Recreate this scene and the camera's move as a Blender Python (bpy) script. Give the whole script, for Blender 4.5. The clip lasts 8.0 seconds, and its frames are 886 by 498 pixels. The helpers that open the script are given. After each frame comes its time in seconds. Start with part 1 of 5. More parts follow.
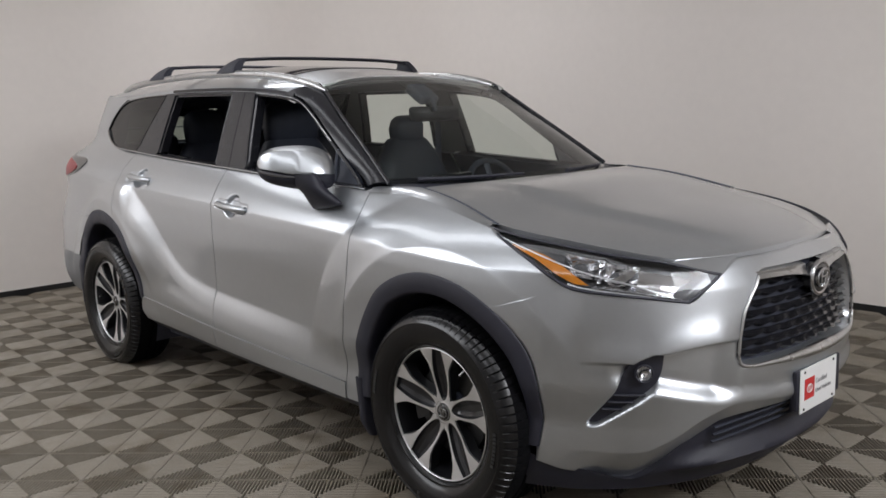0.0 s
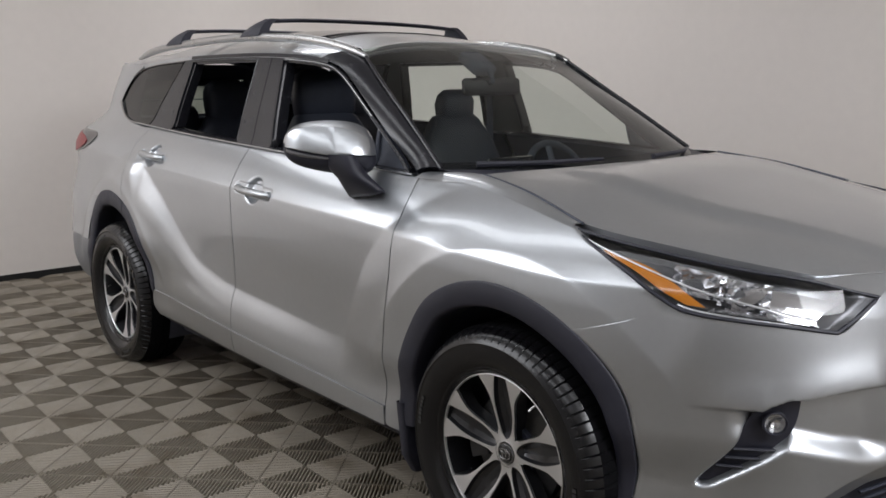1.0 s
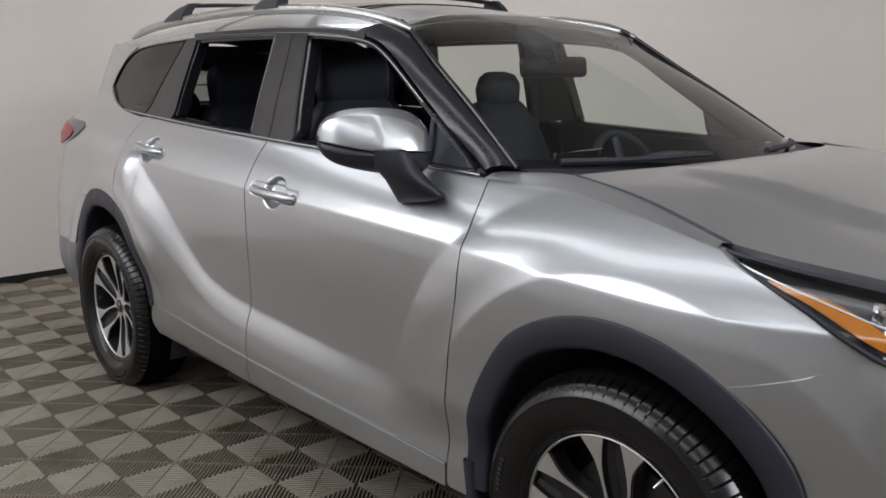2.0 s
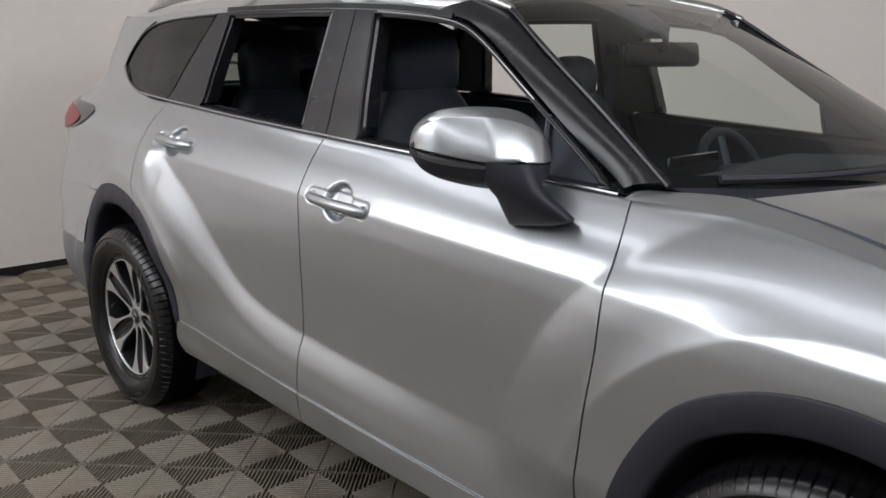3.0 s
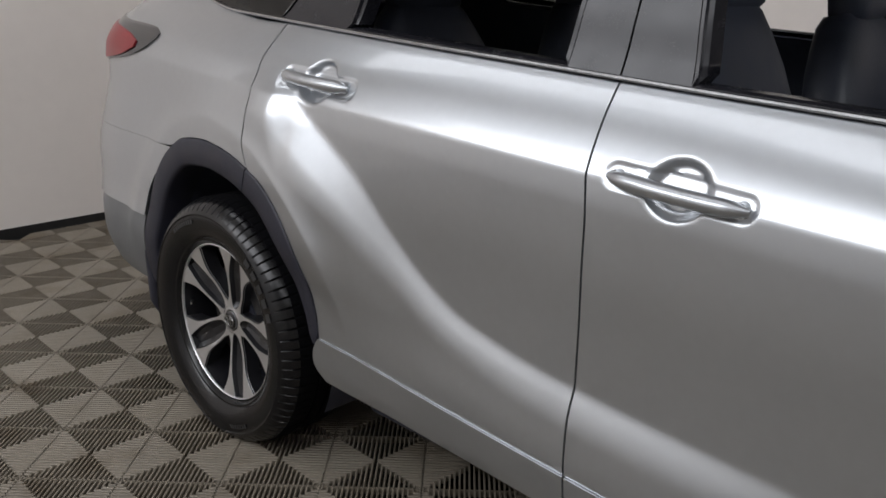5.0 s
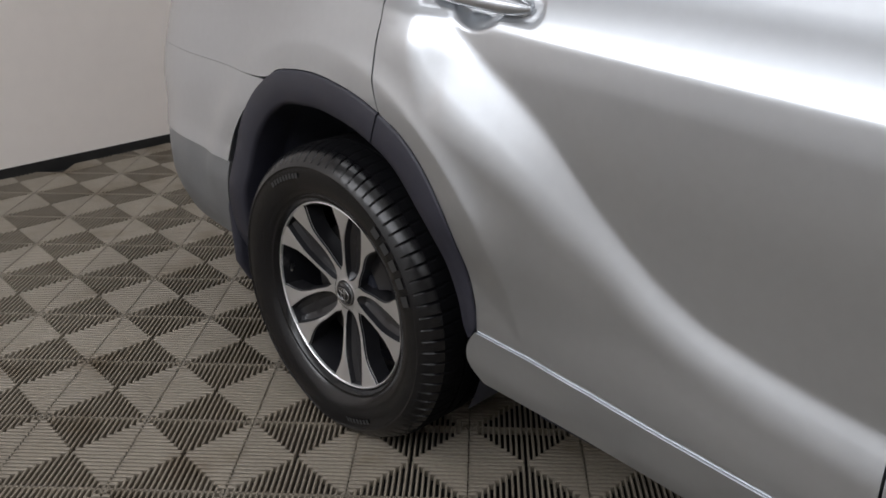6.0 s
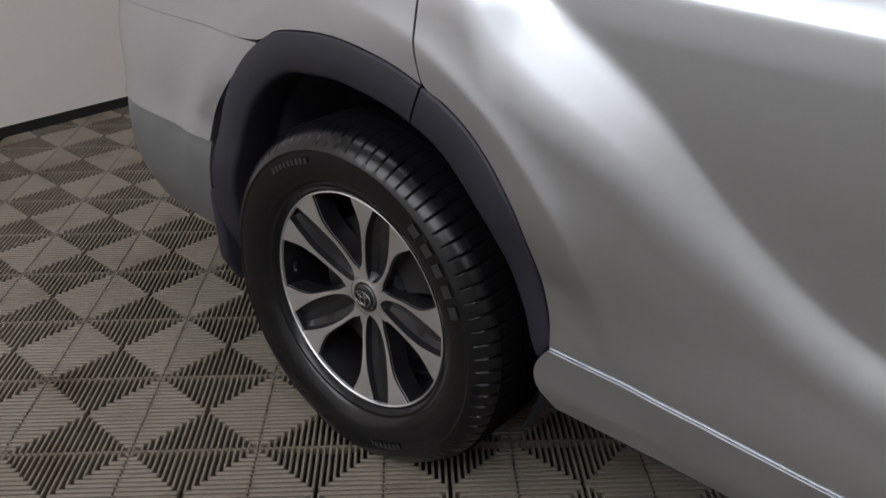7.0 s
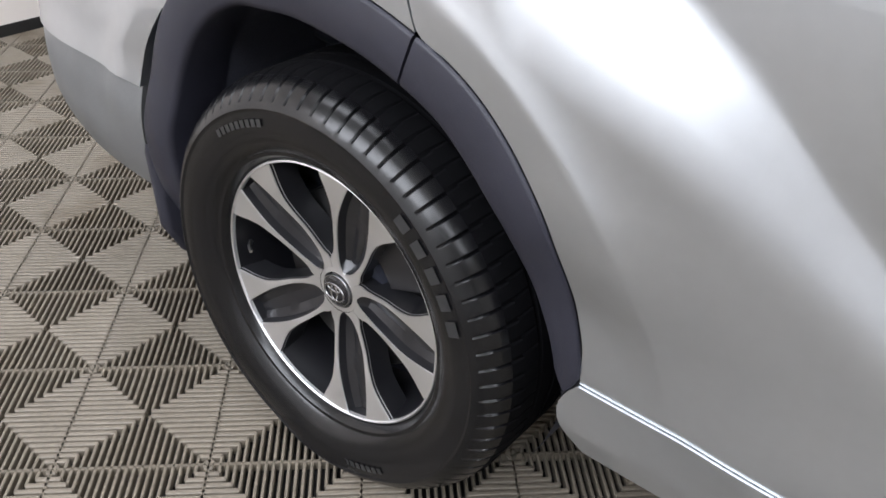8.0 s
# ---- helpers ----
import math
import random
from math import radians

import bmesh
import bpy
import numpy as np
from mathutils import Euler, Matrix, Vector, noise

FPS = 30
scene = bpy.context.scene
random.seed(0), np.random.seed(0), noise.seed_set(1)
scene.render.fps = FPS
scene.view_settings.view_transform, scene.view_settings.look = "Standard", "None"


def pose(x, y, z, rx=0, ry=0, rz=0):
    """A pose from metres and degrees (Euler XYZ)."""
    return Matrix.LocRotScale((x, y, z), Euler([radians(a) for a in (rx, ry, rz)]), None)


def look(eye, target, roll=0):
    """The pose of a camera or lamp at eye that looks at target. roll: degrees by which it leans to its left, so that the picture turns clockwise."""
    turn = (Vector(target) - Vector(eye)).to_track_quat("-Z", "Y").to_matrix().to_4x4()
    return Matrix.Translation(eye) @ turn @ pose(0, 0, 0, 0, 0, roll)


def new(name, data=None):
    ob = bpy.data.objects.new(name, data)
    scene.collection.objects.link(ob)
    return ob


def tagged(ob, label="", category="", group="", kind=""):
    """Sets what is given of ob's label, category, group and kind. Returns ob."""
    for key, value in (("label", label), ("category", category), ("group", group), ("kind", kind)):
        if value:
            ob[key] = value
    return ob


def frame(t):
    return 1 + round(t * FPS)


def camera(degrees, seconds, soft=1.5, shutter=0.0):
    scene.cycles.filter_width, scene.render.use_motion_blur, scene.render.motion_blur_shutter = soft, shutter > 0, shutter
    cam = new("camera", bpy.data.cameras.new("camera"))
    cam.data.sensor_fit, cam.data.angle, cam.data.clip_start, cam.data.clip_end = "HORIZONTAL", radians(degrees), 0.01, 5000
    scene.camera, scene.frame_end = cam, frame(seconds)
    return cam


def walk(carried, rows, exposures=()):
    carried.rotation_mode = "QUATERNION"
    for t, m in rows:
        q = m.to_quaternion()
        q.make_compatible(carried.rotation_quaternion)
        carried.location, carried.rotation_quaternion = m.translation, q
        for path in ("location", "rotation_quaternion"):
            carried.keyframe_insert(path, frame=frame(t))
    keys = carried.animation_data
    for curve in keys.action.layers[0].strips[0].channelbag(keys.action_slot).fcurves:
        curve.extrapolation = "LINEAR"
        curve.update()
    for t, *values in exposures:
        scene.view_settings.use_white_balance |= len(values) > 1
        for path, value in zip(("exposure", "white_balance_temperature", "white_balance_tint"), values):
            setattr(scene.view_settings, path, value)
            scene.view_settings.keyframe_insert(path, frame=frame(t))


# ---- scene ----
cam = camera(54.14, 8.0, soft=1.6)
PATH = [
    (0, (5.031, -2.881, 1.418), (3.581, -1.540, 1.103), -1.71),
    (0.5, (4.774, -2.699, 1.397), (3.328, -1.357, 1.069), -1.18),
    (1, (4.517, -2.558, 1.385), (3.029, -1.270, 1.029), -0.75),
    (1.5, (4.211, -2.499, 1.382), (2.753, -1.181, 1.010), -1.63),
    (2, (3.935, -2.349, 1.367), (2.464, -1.049, 0.984), -0.88),
    (2.2, (3.833, -2.295, 1.383), (2.322, -1.047, 0.983), -0.91),
    (3.3, (3.212, -2.253, 1.413), (1.787, -0.923, 0.963), 0.10),
    (3.5, (3.108, -2.242, 1.398), (1.668, -0.925, 0.959), 0.35),
    (4, (2.792, -2.144, 1.400), (1.324, -0.869, 0.930), -0.59),
    (4.5, (2.463, -2.146, 1.371), (1.064, -0.793, 0.910), 0.33),
    (5, (2.156, -2.167, 1.340), (0.813, -0.807, 0.751), 0.91),
    (5.2, (2.032, -2.117, 1.328), (0.641, -0.837, 0.675), 0.10),
    (6.3, (1.397, -2.027, 1.314), (0.108, -0.746, 0.478), 0.01),
    (6.5, (1.314, -2.011, 1.306), (0.044, -0.722, 0.454), -0.41),
    (7, (1.155, -1.953, 1.267), (-0.022, -0.614, 0.359), -0.12),
    (7.5, (1.013, -1.812, 1.223), (-0.089, -0.517, 0.169), 0.59),
    (8, (0.877, -1.692, 1.206), (-0.180, -0.385, 0.121), 1.40),
]
walk(cam, [(t, look(eye, target, roll)) for t, eye, target, roll in PATH],
     [(0, 0.06, 6440, 10), (3.5, 0.0, 6440, 10), (5.2, -0.08, 6440, 10), (6.5, 0.2, 6400, 10), (7.0, -0.1, 6400, 10), (7.5, 0.85, 6300, 10), (8.0, 1.15, 6200, 10)])

# ---------------------------------------------------------------- light
world = bpy.data.worlds.new("studio")
scene.world = world
world.use_nodes = True
world.node_tree.nodes["Background"].inputs[0].default_value = (0.9, 0.92, 1.0, 1)
world.node_tree.nodes["Background"].inputs[1].default_value = 0.02


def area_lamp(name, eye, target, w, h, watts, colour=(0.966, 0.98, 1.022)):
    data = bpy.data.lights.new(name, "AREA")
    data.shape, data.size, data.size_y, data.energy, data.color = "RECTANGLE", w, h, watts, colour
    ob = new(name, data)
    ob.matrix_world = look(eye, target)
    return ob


# Lamps out of view; first three rows placed by highlights on the paint.
area_lamp("unseen_ceiling_lamp", (2.0, -1.4, 3.2), (2.0, 0.2, 0), 7.5, 0.3, 22)
area_lamp("unseen_ceiling_lamp", (2.0, -3.0, 3.2), (2.0, -0.6, 0), 7.5, 0.4, 33)
area_lamp("unseen_ceiling_lamp", (-0.1, -4.15, 3.2), (-0.1, -3.7, 0), 4.9, 1.4, 92)
# Added to brighten the far wall; no fixture there is known.
area_lamp("unseen_ceiling_lamp", (-0.8, 0.8, 3.2), (-0.8, 2.6, 0), 1.7, 0.5, 20)
# Added ahead of the nose, where the bumper mirrors something bright.
area_lamp("unseen_ceiling_lamp", (6.5, -0.3, 3.2), (5.0, 0.5, 0), 1.3, 6.2, 410)


# ---------------------------------------------------------------- materials
def material(name, colour, rough=0.5, metal=0.0, coat=0.0, spread=0.0, scale=8.0, bump=0.0, bump_scale=60.0, rough_spread=0.0, spec=0.5, coat_rough=0.04):
    """A principled surface whose colour, gloss and relief vary at two sizes."""
    m = bpy.data.materials.new(name)
    m.use_nodes = True
    nt = m.node_tree
    p = nt.nodes["Principled BSDF"]
    p.inputs["Base Color"].default_value = (*colour, 1)
    p.inputs["Roughness"].default_value = rough
    p.inputs["Metallic"].default_value = metal
    p.inputs["Coat Weight"].default_value = coat
    p.inputs["Coat Roughness"].default_value = coat_rough
    p.inputs["Specular IOR Level"].default_value = spec
    co = nt.nodes.new("ShaderNodeTexCoord")
    if spread or rough_spread:
        big, fine, mix = nt.nodes.new("ShaderNodeTexNoise"), nt.nodes.new("ShaderNodeTexNoise"), nt.nodes.new("ShaderNodeMix")
        big.inputs["Scale"].default_value, fine.inputs["Scale"].default_value = scale, scale * 17
        big.inputs["Detail"].default_value = 4
        nt.links.new(co.outputs["Object"], big.inputs["Vector"])
        nt.links.new(co.outputs["Object"], fine.inputs["Vector"])
        mix.inputs[0].default_value = 0.4
        nt.links.new(big.outputs["Fac"], mix.inputs[2])
        nt.links.new(fine.outputs["Fac"], mix.inputs[3])
        if spread:
            ramp = nt.nodes.new("ShaderNodeMapRange")
            ramp.inputs[1].default_value, ramp.inputs[2].default_value = 0.3, 0.7
            ramp.inputs[3].default_value, ramp.inputs[4].default_value = 1 - spread, 1 + spread
            nt.links.new(mix.outputs[0], ramp.inputs[0])
            vm = nt.nodes.new("ShaderNodeVectorMath")
            vm.operation = "SCALE"
            vm.inputs[0].default_value = colour
            nt.links.new(ramp.outputs[0], vm.inputs["Scale"])
            nt.links.new(vm.outputs[0], p.inputs["Base Color"])
        if rough_spread:
            rr = nt.nodes.new("ShaderNodeMapRange")
            rr.inputs[1].default_value, rr.inputs[2].default_value = 0.3, 0.7
            rr.inputs[3].default_value, rr.inputs[4].default_value = max(rough - rough_spread, 0.02), rough + rough_spread
            nt.links.new(mix.outputs[0], rr.inputs[0])
            nt.links.new(rr.outputs[0], p.inputs["Roughness"])
    if bump:
        nz, bp = nt.nodes.new("ShaderNodeTexNoise"), nt.nodes.new("ShaderNodeBump")
        nz.inputs["Scale"].default_value, nz.inputs["Detail"].default_value = bump_scale, 3
        bp.inputs["Strength"].default_value, bp.inputs["Distance"].default_value = bump, 0.002
        nt.links.new(co.outputs["Object"], nz.inputs["Vector"])
        nt.links.new(nz.outputs["Fac"], bp.inputs["Height"])
        nt.links.new(bp.outputs[0], p.inputs["Normal"])
    return m


def glass(name, colour, rough=0.0, ior=1.45):
    m = bpy.data.materials.new(name)
    m.use_nodes = True
    p = m.node_tree.nodes["Principled BSDF"]
    p.inputs["Base Color"].default_value = (*colour, 1)
    p.inputs["Transmission Weight"].default_value, p.inputs["Roughness"].default_value, p.inputs["IOR"].default_value = 1.0, rough, ior
    return m


def thin_glass(name, tint, gloss=0.06):
    """A window pane: it lets the view through in its tint, and mirrors a little more towards grazing."""
    m = bpy.data.materials.new(name)
    m.use_nodes = True
    nt = m.node_tree
    nt.nodes.remove(nt.nodes["Principled BSDF"])
    clear, shine, mix, fr = (nt.nodes.new(k) for k in ("ShaderNodeBsdfTransparent", "ShaderNodeBsdfGlossy", "ShaderNodeMixShader", "ShaderNodeFresnel"))
    clear.inputs[0].default_value = (*tint, 1)
    shine.inputs["Roughness"].default_value = 0.02
    fr.inputs["IOR"].default_value = 1.45
    nt.links.new(fr.outputs[0], mix.inputs[0])
    nt.links.new(clear.outputs[0], mix.inputs[1])
    nt.links.new(shine.outputs[0], mix.inputs[2])
    nt.links.new(mix.outputs[0], nt.nodes["Material Output"].inputs["Surface"])
    return m


SILVER = material("silver_paint", (0.528, 0.551, 0.578), rough=0.30, metal=0.86, coat=0.9, spread=0.03, scale=3.0, bump=0.05, bump_scale=900, coat_rough=0.06)
CLADDING = material("black_cladding_plastic", (0.022, 0.0225, 0.034), rough=0.5, spread=0.15, scale=14, bump=0.25, bump_scale=500, rough_spread=0.08)
GLOSS_BLACK = material("gloss_black_trim", (0.012, 0.012, 0.015), rough=0.10, coat=0.5, spread=0.1, scale=20, rough_spread=0.03)
GREY_PLASTIC = material("grey_bumper_plastic", (0.19, 0.195, 0.20), rough=0.42, metal=0.3, spread=0.08, scale=10, bump=0.1, bump_scale=400)
PILLAR = material("satin_black_pillar", (0.016, 0.016, 0.020), rough=0.24, spread=0.1, scale=20, rough_spread=0.06)
# Wheel well black lifted and blued: lens haze is put into the colour.
LINER = material("wheel_well_hazed_black", (0.066, 0.070, 0.095), rough=0.95, spread=0.25, scale=14, bump=0.3, bump_scale=120)
DARK = material("dark_underbody", (0.024, 0.027, 0.042), rough=0.8, spread=0.3, scale=9, bump=0.3, bump_scale=80)
CHROME = material("bright_chrome", (0.52, 0.52, 0.53), rough=0.22, metal=1.0, rough_spread=0.05, scale=30)
SATIN = material("satin_silver_metal", (0.60, 0.60, 0.60), rough=0.3, metal=1.0, rough_spread=0.06, scale=30)
RUBBER = material("tyre_rubber", (0.006, 0.006, 0.007), spec=0.5, rough=0.23, spread=0.1, scale=12, bump=0.008, bump_scale=120, rough_spread=0.015)
# Tread sheen nearly removed; the shade under the arch is put into it.
TREAD = material("matt_shaded_tread_rubber", (0.006, 0.006, 0.007), spec=0.06, rough=0.9, spread=0.2, scale=30, bump=0.1, bump_scale=200)
RUBBER_MARK = material("raised_rubber_mark", (0.028, 0.028, 0.029), rough=0.4, spread=0.2, scale=40)
MACHINED = material("machined_alloy", (0.86, 0.86, 0.87), rough=0.44, metal=1.0, rough_spread=0.07, scale=40, bump=0.1, bump_scale=700)
GUNMETAL = material("dark_grey_wheel_paint", (0.022, 0.022, 0.025), rough=0.28, metal=0.3, coat=0.4, spread=0.1, scale=30)
# Cabin blacks lifted towards navy: haze and ambient light are in the colour.
LEATHER = material("black_leather", (0.034, 0.039, 0.055), rough=0.5, spread=0.2, scale=18, bump=0.35, bump_scale=220, rough_spread=0.08)
CABIN = material("black_cabin_plastic", (0.048, 0.055, 0.076), rough=0.6, spread=0.2, scale=20, bump=0.2, bump_scale=300)
HEADLINER = material("grey_headliner_cloth", (0.16, 0.16, 0.155), rough=0.9, spread=0.1, scale=25, bump=0.3, bump_scale=400)
WALL = material("painted_wall", (0.83, 0.775, 0.73), rough=0.75, spread=0.025, scale=0.8, bump=0.08, bump_scale=120, spec=0.3)
BASE = material("black_wall_base", (0.012, 0.012, 0.012), rough=0.6, spread=0.2, scale=12)
UNSEEN_WALL = material("unseen_wall_paint", (0.76, 0.74, 0.72), rough=0.8, spread=0.05, scale=0.9, bump=0.08, bump_scale=120)
CEILING = material("ceiling_paint", (0.80, 0.79, 0.77), rough=0.9, spread=0.04, scale=2)
SCREEN = thin_glass("windscreen_glass", (0.74, 0.81, 0.76))
REAR_GLASS = thin_glass("rear_window_glass", (0.30, 0.34, 0.30))
PRIVACY = thin_glass("privacy_glass", (0.10, 0.105, 0.10))
DOOR_GLASS = thin_glass("door_glass", (0.75, 0.8, 0.77))


# ---------------------------------------------------------------- mesh helpers
def finish(bm, name, mat, smooth_angle=40):
    bmesh.ops.recalc_face_normals(bm, faces=bm.faces)
    me = bpy.data.meshes.new(name)
    bm.to_mesh(me)
    bm.free()
    me.materials.append(mat)
    me.polygons.foreach_set("use_smooth", [True] * len(me.polygons))
    if smooth_angle:
        me.set_sharp_from_angle(angle=radians(smooth_angle))
    return me


def part(name, bm, mat, parent, label="", smooth_angle=40):
    ob = new(name, finish(bm, name, mat, smooth_angle))
    ob.parent = parent
    if label:
        tagged(ob, label)
    return ob


def thing(name, label, category, at=(0, 0, 0), group="", kind=""):
    ob = new(name)
    ob.location = at
    return tagged(ob, label, category, group, kind)


def structure(name, bm, mat, label="", smooth_angle=40):
    return tagged(new(name, finish(bm, name, mat, smooth_angle)), label, kind="structure")


def bevel_box(bm, x0, x1, y0, y1, z0, z1, r=0.01, seg=2, m=None):
    v = [bm.verts.new((x, y, z)) for x in (x0, x1) for y in (y0, y1) for z in (z0, z1)]
    f = [bm.faces.new([v[i] for i in q]) for q in ((0, 1, 3, 2), (4, 6, 7, 5), (0, 4, 5, 1), (2, 3, 7, 6), (0, 2, 6, 4), (1, 5, 7, 3))]
    if r:
        es = list({e for a in f for e in a.edges})
        out = bmesh.ops.bevel(bm, geom=es, offset=r, segments=seg, affect="EDGES", profile=0.5)
        v = list({w for a in out["faces"] for w in a.verts} | {w for w in v if w.is_valid})
    if m is not None:
        bmesh.ops.transform(bm, matrix=m, verts=v)
    return v


def spline(pts, n):
    """n + 1 points at even lengths along a smooth curve through pts (any dimension); a repeated point makes a corner."""
    P = [np.array(p, float) for p in pts]
    fine = []
    for i in range(len(P) - 1):
        a, b = P[i], P[i + 1]
        if np.linalg.norm(b - a) < 1e-9:
            continue
        p = P[i - 1] if i > 0 and np.linalg.norm(P[i - 1] - a) > 1e-9 else 2 * a - b
        q = P[i + 2] if i + 2 < len(P) and np.linalg.norm(P[i + 2] - b) > 1e-9 else 2 * b - a
        ta, tb = (b - p) / 2, (q - a) / 2
        L = np.linalg.norm(b - a)
        ta *= min(1, 1.2 * L / (np.linalg.norm(ta) + 1e-9))
        tb *= min(1, 1.2 * L / (np.linalg.norm(tb) + 1e-9))
        for t in np.linspace(0, 1, 24, endpoint=False):
            fine.append((1 + 2 * t) * (1 - t) ** 2 * a + t * (1 - t) ** 2 * ta + t * t * (3 - 2 * t) * b + t * t * (t - 1) * tb)
    fine.append(P[-1])
    F = np.array(fine)
    d = np.r_[0, np.cumsum(np.linalg.norm(np.diff(F, axis=0), axis=1))]
    s = np.linspace(0, d[-1], n + 1)
    return np.stack([np.interp(s, d, F[:, k]) for k in range(F.shape[1])], 1)


def coons(bottom, top, left, right, nu, nv):
    """A grid [v][u] spanned by four curves; left and right run from bottom to top."""
    b, t, l, r = spline(bottom, nu), spline(top, nu), spline(left, nv), spline(right, nv)
    out = np.zeros((nv + 1, nu + 1, b.shape[1]))
    for j in range(nv + 1):
        v = j / nv
        for i in range(nu + 1):
            u = i / nu
            out[j, i] = ((1 - v) * b[i] + v * t[i] + (1 - u) * l[j] + u * r[j]
                         - ((1 - u) * (1 - v) * b[0] + u * (1 - v) * b[-1] + (1 - u) * v * t[0] + u * v * t[-1]))
    return out


def sheet(bm, grid, back=None, side=None):
    """Faces over a grid of points; with back, the edges turn in by that vector, so that the sheet has a flange."""
    nv, nu = len(grid), len(grid[0])
    V = [[bm.verts.new(p) for p in row] for row in grid]
    for j in range(nv - 1):
        for i in range(nu - 1):
            q = [V[j][i], V[j][i + 1], V[j + 1][i + 1], V[j + 1][i]]
            if len({tuple(round(c, 5) for c in w.co) for w in q}) >= 3:
                bm.faces.new(q)
    if back is not None:
        ring = V[0][:-1] + [r[-1] for r in V[:-1]] + V[-1][:0:-1] + [r[0] for r in V[:0:-1]]
        B = [bm.verts.new(w.co + Vector(back)) for w in ring]
        for k in range(len(ring)):
            n = (k + 1) % len(ring)
            bm.faces.new([ring[k], ring[n], B[n], B[k]])
    return V


def flank(grid2, sy, off=0.0):
    """Lays a grid of (x, z) on the car's flank: sy = -1 is the right side."""
    return [[Vector((x, sy * (half_width(x, z) + off), z)) for x, z in row] for row in grid2]


def nose_point(a, z, off=0.0):
    """A place on the front skin: a = -1 right wheel arch, 0 middle, 1 left wheel arch."""
    th = (1 - abs(a)) * math.pi / 2
    L, w = smooth(z, NOSE) - WHEELBASE, bare(3.2, z)
    x, y = WHEELBASE + (L + off) * math.sin(th) ** (2 / K_FRONT), (w + off) * math.cos(th) ** (2 / K_FRONT)
    return Vector((x, math.copysign(y, a) if a else 0.0, z))


def nose_a(x, z):
    """The nose coordinate (0 to 1) of the flank point at x."""
    r = min(max((x - WHEELBASE) / (smooth(z, NOSE) - WHEELBASE), 0), 1)
    return 1 - math.asin(r ** (K_FRONT / 2)) / (math.pi / 2)


def tube(bm, pts, radius, seg=8, closed=False, flat=1.0, up=(0, 0, 1)):
    """A round bar along points; radius may be a function of 0..1."""
    P = [Vector(p) for p in pts]
    rings = []
    for i, p in enumerate(P):
        d = (P[(i + 1) % len(P)] - P[i - 1]) if closed else (P[min(i + 1, len(P) - 1)] - P[max(i - 1, 0)])
        d.normalize()
        a = d.cross(Vector(up))
        a = a.normalized() if a.length > 1e-4 else Vector((1, 0, 0))
        b = a.cross(d).normalized()
        r = radius(i / (len(P) - 1)) if callable(radius) else radius
        rings.append([bm.verts.new(p + r * (math.cos(t) * a + flat * math.sin(t) * b)) for t in (2 * math.pi * k / seg for k in range(seg))])
    for i in range(len(P) if closed else len(P) - 1):
        A, B = rings[i], rings[(i + 1) % len(P)]
        for k in range(seg):
            bm.faces.new([A[k], A[(k + 1) % seg], B[(k + 1) % seg], B[k]])
    if not closed:
        bm.faces.new(rings[0])
        bm.faces.new(rings[-1][::-1])
    return rings


def lathe(bm, profile, seg=64, m=None):
    """Turns a profile of (radius, depth) round the y axis."""
    rings = [[bm.verts.new((r * math.cos(t), d, r * math.sin(t))) for t in (2 * math.pi * k / seg for k in range(seg))] for r, d in profile]
    for A, B in zip(rings, rings[1:]):
        for k in range(seg):
            bm.faces.new([A[k], A[(k + 1) % seg], B[(k + 1) % seg], B[k]])
    if m is not None:
        bmesh.ops.transform(bm, matrix=m, verts=[v for r in rings for v in r])
    return rings
# ---------------------------------------------------------------- car body shape
# The car stands with its rear axle at x = 0, its nose towards +x; "right" is -y.
WHEELBASE, HUB_Z = 2.85, 0.358
K_FRONT, K_REAR = 2.25, 5.0


def sstep(a, b, x):
    t = min(max((x - a) / (b - a), 0.0), 1.0)
    return t * t * (3 - 2 * t)


def smooth(x, pts):
    """A monotone cubic through a few (x, y) pairs, held level beyond its ends."""
    if x <= pts[0][0]:
        return pts[0][1]
    if x >= pts[-1][0]:
        return pts[-1][1]
    n = len(pts)
    d = [(pts[i + 1][1] - pts[i][1]) / (pts[i + 1][0] - pts[i][0]) for i in range(n - 1)]
    m = [d[0]] + [0.0 if d[i - 1] * d[i] <= 0 else 2 * d[i - 1] * d[i] / (d[i - 1] + d[i]) for i in range(1, n - 1)] + [d[-1]]
    i = next(j for j in range(n - 1) if x <= pts[j + 1][0])
    h = pts[i + 1][0] - pts[i][0]
    t = (x - pts[i][0]) / h
    return ((1 + 2 * t) * (1 - t) ** 2 * pts[i][1] + t * (1 - t) ** 2 * h * m[i]
            + t * t * (3 - 2 * t) * pts[i + 1][1] + t * t * (t - 1) * h * m[i + 1])


SECTION = [(0.20, 0.86), (0.30, 0.902), (0.35, 0.911), (0.412, 0.912), (0.56, 0.897), (0.70, 0.8945), (0.85, 0.8975),
           (0.95, 0.8965), (1.0, 0.8925), (1.012, 0.8905), (1.021, 0.8865), (1.05, 0.8705), (1.10, 0.838), (1.15, 0.797), (1.178, 0.772), (1.30, 0.735), (1.45, 0.687),
           (1.555, 0.650), (1.60, 0.61), (1.66, 0.50)]
NOSE = [(0.18, 3.66), (0.28, 3.74), (0.45, 3.79), (0.60, 3.80), (0.72, 3.795), (0.84, 3.775), (0.90, 3.745), (0.96, 3.70), (1.05, 3.60)]
TAIL = [(0.2, -1.06), (0.35, -1.12), (0.5, -1.15), (0.72, -1.15), (0.95, -1.125), (1.1, -1.115), (1.3, -1.03), (1.40, -0.975), (1.48, -0.915), (1.56, -0.85), (1.62, -0.81)]
